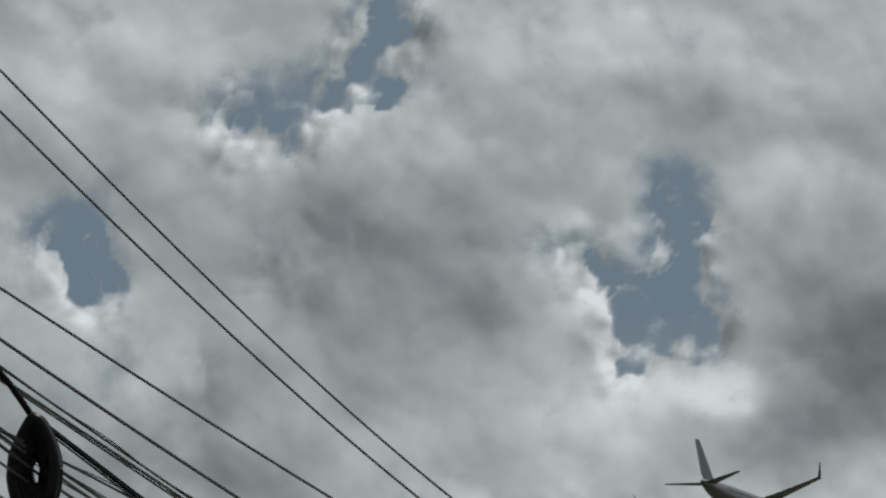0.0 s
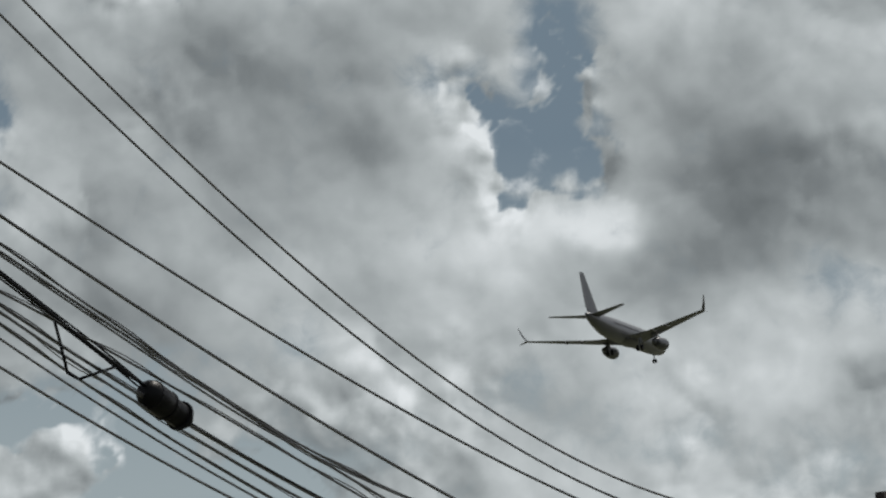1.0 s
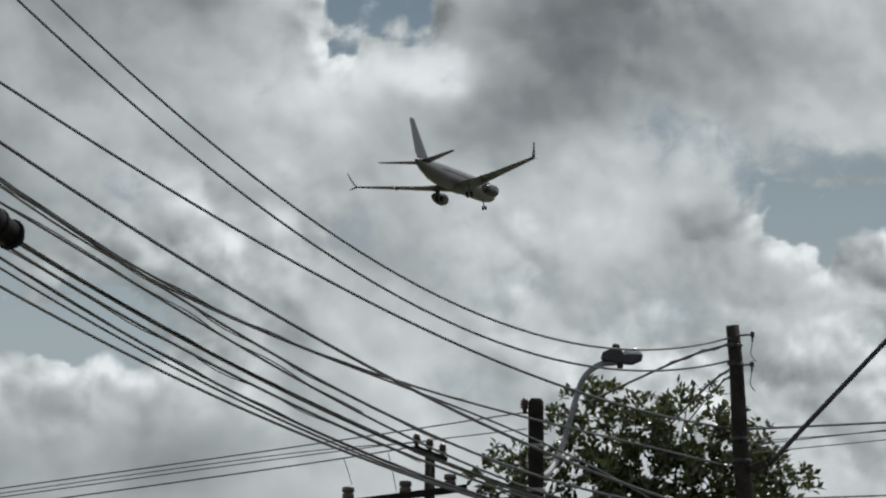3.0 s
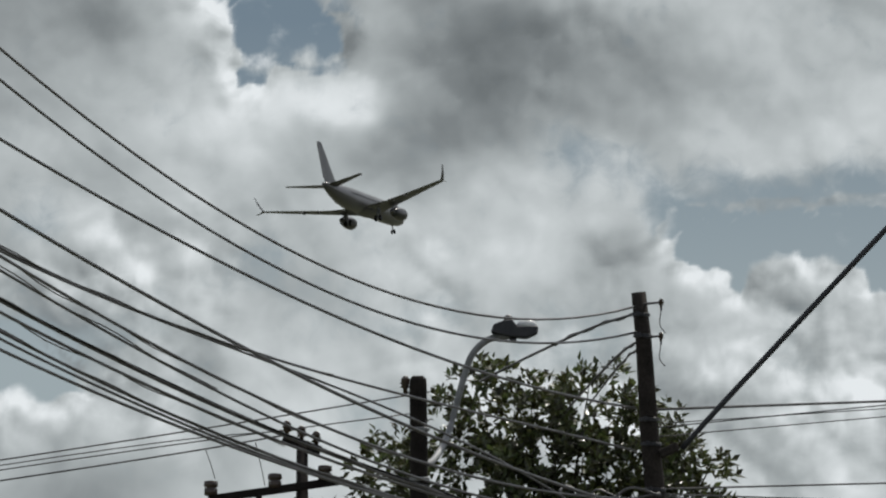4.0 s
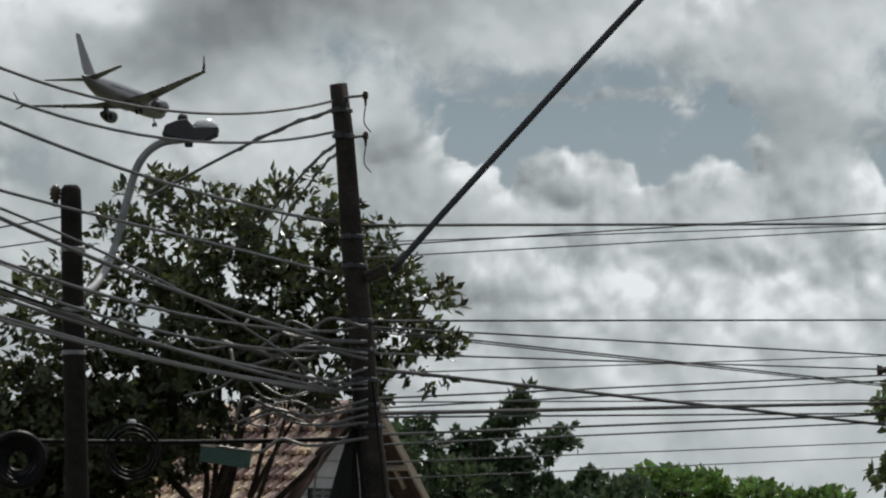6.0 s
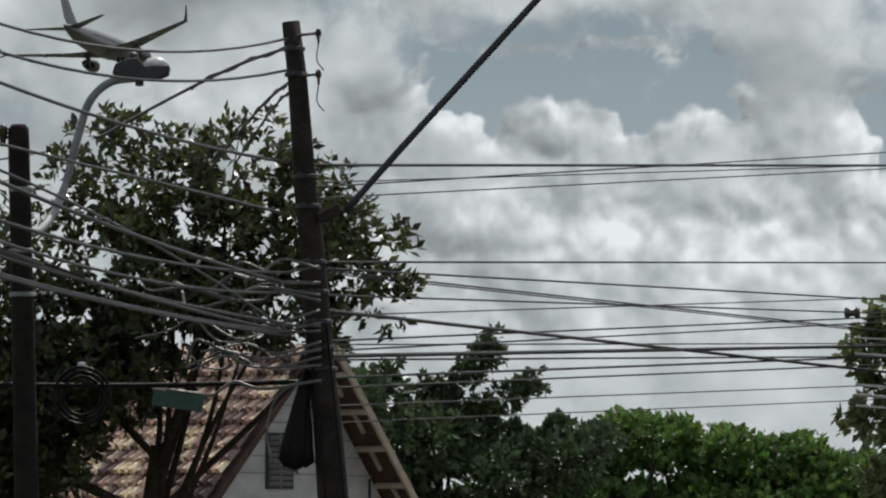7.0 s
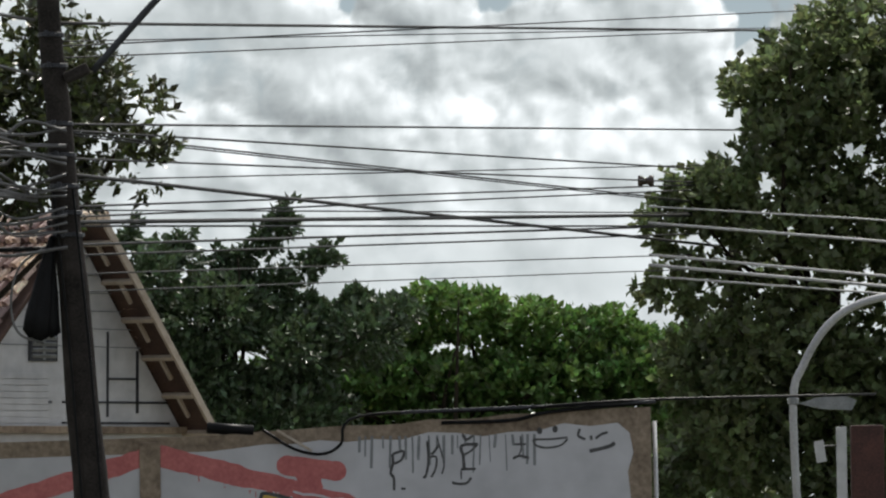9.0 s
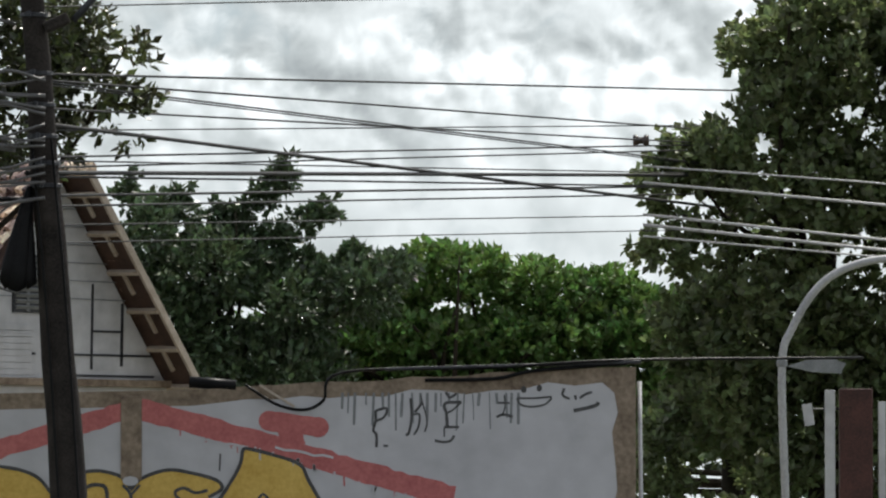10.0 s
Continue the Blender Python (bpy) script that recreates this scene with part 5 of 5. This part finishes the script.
    for k in range(12):
        x = -3.9 + 3.6 * rng.random()
        z = 3.0 - 0.2815 * (x + 4.1) - 0.13
        stroke(seg((x, z), (x + rng.uniform(-0.01, 0.01), z - rng.uniform(0.04, 0.14)), 3, 0.003), rng.uniform(0.012, 0.025), REDPAINT, "paint_drip", 0.0155)
    stroke(seg((-2.35, 2.5), (-1.6, 2.36), 6, 0.02), 0.03, PLASTER, "bare_patch", 0.022)
    stroke(seg((-3.3, 2.6), (-2.7, 2.5), 6, 0.02), 0.03, PLASTER, "bare_patch", 0.022)
    stroke(seg((-3.05, 2.42), (-3.06, 2.2), 3, 0.0), 0.02, BLACKPAINT, "paint_drip", 0.0155)
    # pale stick leaning on the wall top
    stroke(seg((-2.55, 3.3), (-2.1, 3.02), 3, 0.0), 0.03, PALEWOOD, "leaning_lath", 0.03)
    # sprayed scribbles that cannot be read: bars
    for pts, w in (
        ([(-1.06, 2.97), (-0.92, 3.0), (-0.95, 2.89), (-1.05, 2.84)], 0.034),
        ([(-1.06, 2.97), (-1.06, 2.84), (-1.09, 2.72), (-1.05, 2.66), (-1.05, 2.5)], 0.034),
        ([(-0.96, 2.52), (-0.9, 2.52)], 0.027),
        ([(-0.61, 3.13), (-0.6, 2.88), (-0.63, 2.7), (-0.67, 2.65)], 0.034),
        ([(-0.56, 2.95), (-0.51, 3.01), (-0.46, 3.08)], 0.034),
        ([(-0.59, 2.92), (-0.5, 2.92), (-0.51, 2.77), (-0.57, 2.66)], 0.027),
        ([(-0.48, 3.17), (-0.46, 3.08), (-0.4, 2.84), (-0.43, 2.7)], 0.02),
        ([(-0.16, 3.21), (-0.11, 3.14), (-0.02, 3.19)], 0.034),
        ([(0.04, 3.08), (-0.17, 3.06), (-0.15, 2.92), (-0.14, 2.75)], 0.041),
        ([(0.04, 3.08), (-0.07, 2.98), (-0.15, 2.94)], 0.027),
        ([(-0.18, 2.76), (0.01, 2.76)], 0.034),
        ([(-0.3, 2.59), (-0.22, 2.57), (-0.11, 2.58), (-0.05, 2.65)], 0.034),
        ([(-0.18, 2.75), (-0.18, 2.63)], 0.02),
        ([(0.59, 3.17), (0.6, 3.02), (0.56, 2.91)], 0.02),
        ([(0.49, 2.89), (0.58, 2.92), (0.7, 2.89)], 0.034),
        ([(0.51, 3.07), (0.66, 3.07)], 0.027),
        ([(0.75, 3.13), (0.8, 3.05), (0.94, 3.02), (1.11, 3.05), (1.2, 3.13)], 0.027),
        ([(0.76, 3.13), (0.98, 3.13), (1.2, 3.15)], 0.027),
        ([(1.36, 3.26), (1.34, 3.17), (1.43, 3.12)], 0.034),
        ([(1.5, 3.17), (1.51, 3.11)], 0.034),
        ([(1.56, 3.13), (1.63, 3.18), (1.72, 3.21)], 0.034),
        ([(1.48, 2.97), (1.63, 3.0), (1.77, 3.04), (1.8, 3.08)], 0.048),
    ):
        stroke(curve(pts), w, BLACKPAINT, "sprayed_bar", 0.016 + 0.0005 * (len(pts) % 3))
    for cx, cz in ((0.84, 3.24), (1.04, 3.26)):
        round_patch(cx, cz, 0.035, 0.045, BLACKPAINT, "sprayed_dot", 0.016)
    # rain streaks under the coping
    for k in range(24):
        x = -1.5 + 0.1 * k + rng.uniform(-0.03, 0.03)
        stroke(seg((x, 3.2), (x + rng.uniform(-0.02, 0.02), 3.2 - rng.uniform(0.1, 0.5)), 4, 0.0), rng.uniform(0.015, 0.04), GALV, "rain_streak", 0.0145)
    return top


build_wall()
tagged(smooth(part("pipe", add_tube(bmesh.new(), [(-3.32, 86.05, 3.34), (-2.72, 86.05, 3.29)], 0.075, 12), RUBBER)), "short black plastic pipe lying on the wall", "pipe")
cable(bend([(-2.6, 85.95, 3.3), (-2.2, 85.9, 3.05), (-1.85, 85.9, 2.98), (-1.6, 85.9, 3.1), (-1.35, 85.95, 3.46), (0.5, 86.0, 3.52), (2.3, 86.0, 3.62), (5.5, 88, 3.7)], 6), 0.02, "black cable sagging along the wall top", material=RUBBER)
cable(bend([(-0.3, 85.95, 3.36), (0.6, 85.93, 3.38), (1.1, 85.95, 3.48), (2.3, 86.0, 3.58)], 6), 0.025, "thick black cable along the wall top", material=RUBBER)
tagged(smooth(part("post", add_tube(bmesh.new(), [(2.5, 86.1, -0.02), (2.46, 86.1, 3.35)], 0.03, 10), STEEL_LIT_CABLE)), "thin pale metal post at the end of the wall", "post")

# ---- gooseneck and posts beside the broad-leaved tree ----
goose = thing("street_lamp", (4.79, 92, 0), "grey galvanised gooseneck pole curving over beside the tree", "street lamp")
smooth(part("arm", add_tube(bmesh.new(), bend([(0.06, 0, -0.02), (-0.02, 0, 2), (-0.06, 0, 3.7), (0.08, 0, 4.2), (0.4, 0, 4.72), (0.8, 0, 5.02), (1.35, 0, 5.16), (1.9, 0, 5.1)], 6), 0.055, 12), STEEL_LIT_CABLE, goose))
part("clamp_band", add_lathe(bmesh.new(), [(0.056, -0.05), (0.075, -0.04), (0.075, 0.04), (0.056, 0.05)], Matrix.Translation((-0.06, 0, 3.72)), 12), GALV, goose)
bm = add_box(bmesh.new(), (2.15, 0, 5.06), (0.6, 0.26, 0.12), None, 0.04)
part("lamp_head", bm, DARKSTEEL, goose)
bm = add_slab(bmesh.new(), [(0, 3.68), (0.35, 3.6), (0.75, 3.58), (0.82, 3.72), (0.6, 3.8), (0.25, 3.76)], -0.04, 0.02)
part("side_bracket", bm, GALV, goose)
red = thing("red_post", (5.78, 92.4, 0), "rust-red metal post beside the gooseneck pole", "post")
part("shaft", add_box(bmesh.new(), (0, 0, 1.68), (0.46, 0.2, 3.4), None, 0.02), RUST, red)
part("trim_strip", add_box(bmesh.new(), (-0.36, -0.02, 1.68), (0.14, 0.1, 3.36), None, 0.01), WHITEWASH, red, "pale flaking strip")
part("trim_strip", add_box(bmesh.new(), (0.36, -0.02, 1.6), (0.1, 0.1, 3.2), None, 0.01), WHITEWASH, red)
part("small_sign", add_box(bmesh.new(), (-0.66, -0.03, 3.02), (0.14, 0.02, 0.3), Matrix.Rotation(radians(-8), 4, "Y"), 0.004), WHITEWASH, red)
part("sign_arm", add_tube(bmesh.new(), [(-0.66, 0, 3.1), (-0.1, 0, 3.1)], 0.012, 6), DARKSTEEL, red)
tin = thing("green_sheet", (-6.5, 77.6, 5.0), "small green metal sheet hanging under the tree", "sheet")
part("panel", add_box(bmesh.new(), (0, 0, 0.06), (0.62, 0.03, 0.2), Matrix.Rotation(radians(9), 4, "Y"), 0.006), GREENTIN, tin)
part("rim", add_box(bmesh.new(), (0, 0, 0.17), (0.62, 0.05, 0.03), Matrix.Rotation(radians(9), 4, "Y"), 0.006), PALEWOOD, tin)
part("hanger", add_tube(bmesh.new(), [(0, 0.0, 0.15), (0.05, 1.2, 0.9)], 0.01, 6), DARKSTEEL, tin)


# ---- roof tiles ----
def lay_tiles():
    ridge, deep = RIDGE, DEEP
    rng = random.Random(8)
    bm = bmesh.new()
    seg = 5
    a0, a1 = [], []
    for k in range(seg + 1):
        a = math.pi * k / seg
        a0.append(bm.verts.new((0.0, 0.05 * math.cos(a), 0.1 * math.sin(a))))
        a1.append(bm.verts.new((0.25, 0.04 * math.cos(a), 0.055 * math.sin(a) - 0.04)))
    for k in range(seg):
        bm.faces.new((a0[k], a0[k + 1], a1[k + 1], a1[k]))
    bm.faces.new(a0[::-1])
    me = bpy.data.meshes.new("roof_tile")
    bm.to_mesh(me)
    bm.free()
    me.materials.append(TILE)
    verts, faces = [], []
    cols = int((deep + 0.6) / 0.16)
    for s in (-1, 1):
        slope, ang = DIMS[s]
        rows = int((slope - 0.1) / 0.235)
        for c in range(cols):
            for r in range(rows):
                d = 0.02 + 0.235 * r
                y = (-0.3 if s > 0 else 0.02) + 0.16 * c + rng.uniform(-0.015, 0.015)
                lift = (0.085 if s < 0 else 0.0) + 0.02 * (r % 2) + rng.uniform(0, 0.03)
                # from the ridge down the slope
                x = s * (d + 0.26) * math.cos(ang)
                z = ridge - (d + 0.26) * math.sin(ang)
                n = Vector((s * math.sin(ang), 0, math.cos(ang)))
                place = Matrix.Translation(Vector((x, y, z)) + n * lift) @ Matrix.Rotation(s * ang if s > 0 else -ang, 4, "Y") @ Matrix.Rotation(0 if s < 0 else math.pi, 4, "Z") @ Matrix.Rotation(rng.uniform(-0.04, 0.04), 4, "Z")
                if s < 0 and c < 24:
                    ob = new("roof_tile", me)
                    ob.parent = DECK[s]
                    ob.matrix_basis = place
                else:
                    base = len(verts)
                    verts.extend(place @ v.co for v in me.vertices)
                    faces.extend([base + i for i in p.vertices] for p in me.polygons)
    rest = bpy.data.meshes.new("roof_tiles")
    rest.from_pydata(verts, [], faces)
    rest.materials.append(TILES)
    ob = new("roof_tiles", rest)
    ob.parent = HOUSE
    tagged(ob, "joined rows of worn clay roof tiles", kind="stuff")
    for k in range(31):
        bm = add_lathe(bmesh.new(), [(0.12, 0), (0.105, 0.43)], Matrix.Translation((0, -0.6 + 0.4 * k, ridge + 0.02)) @ Matrix.Rotation(-math.pi / 2, 4, "X"), 10)
        part("ridge_tile", bm, TILE, HOUSE)


lay_tiles()
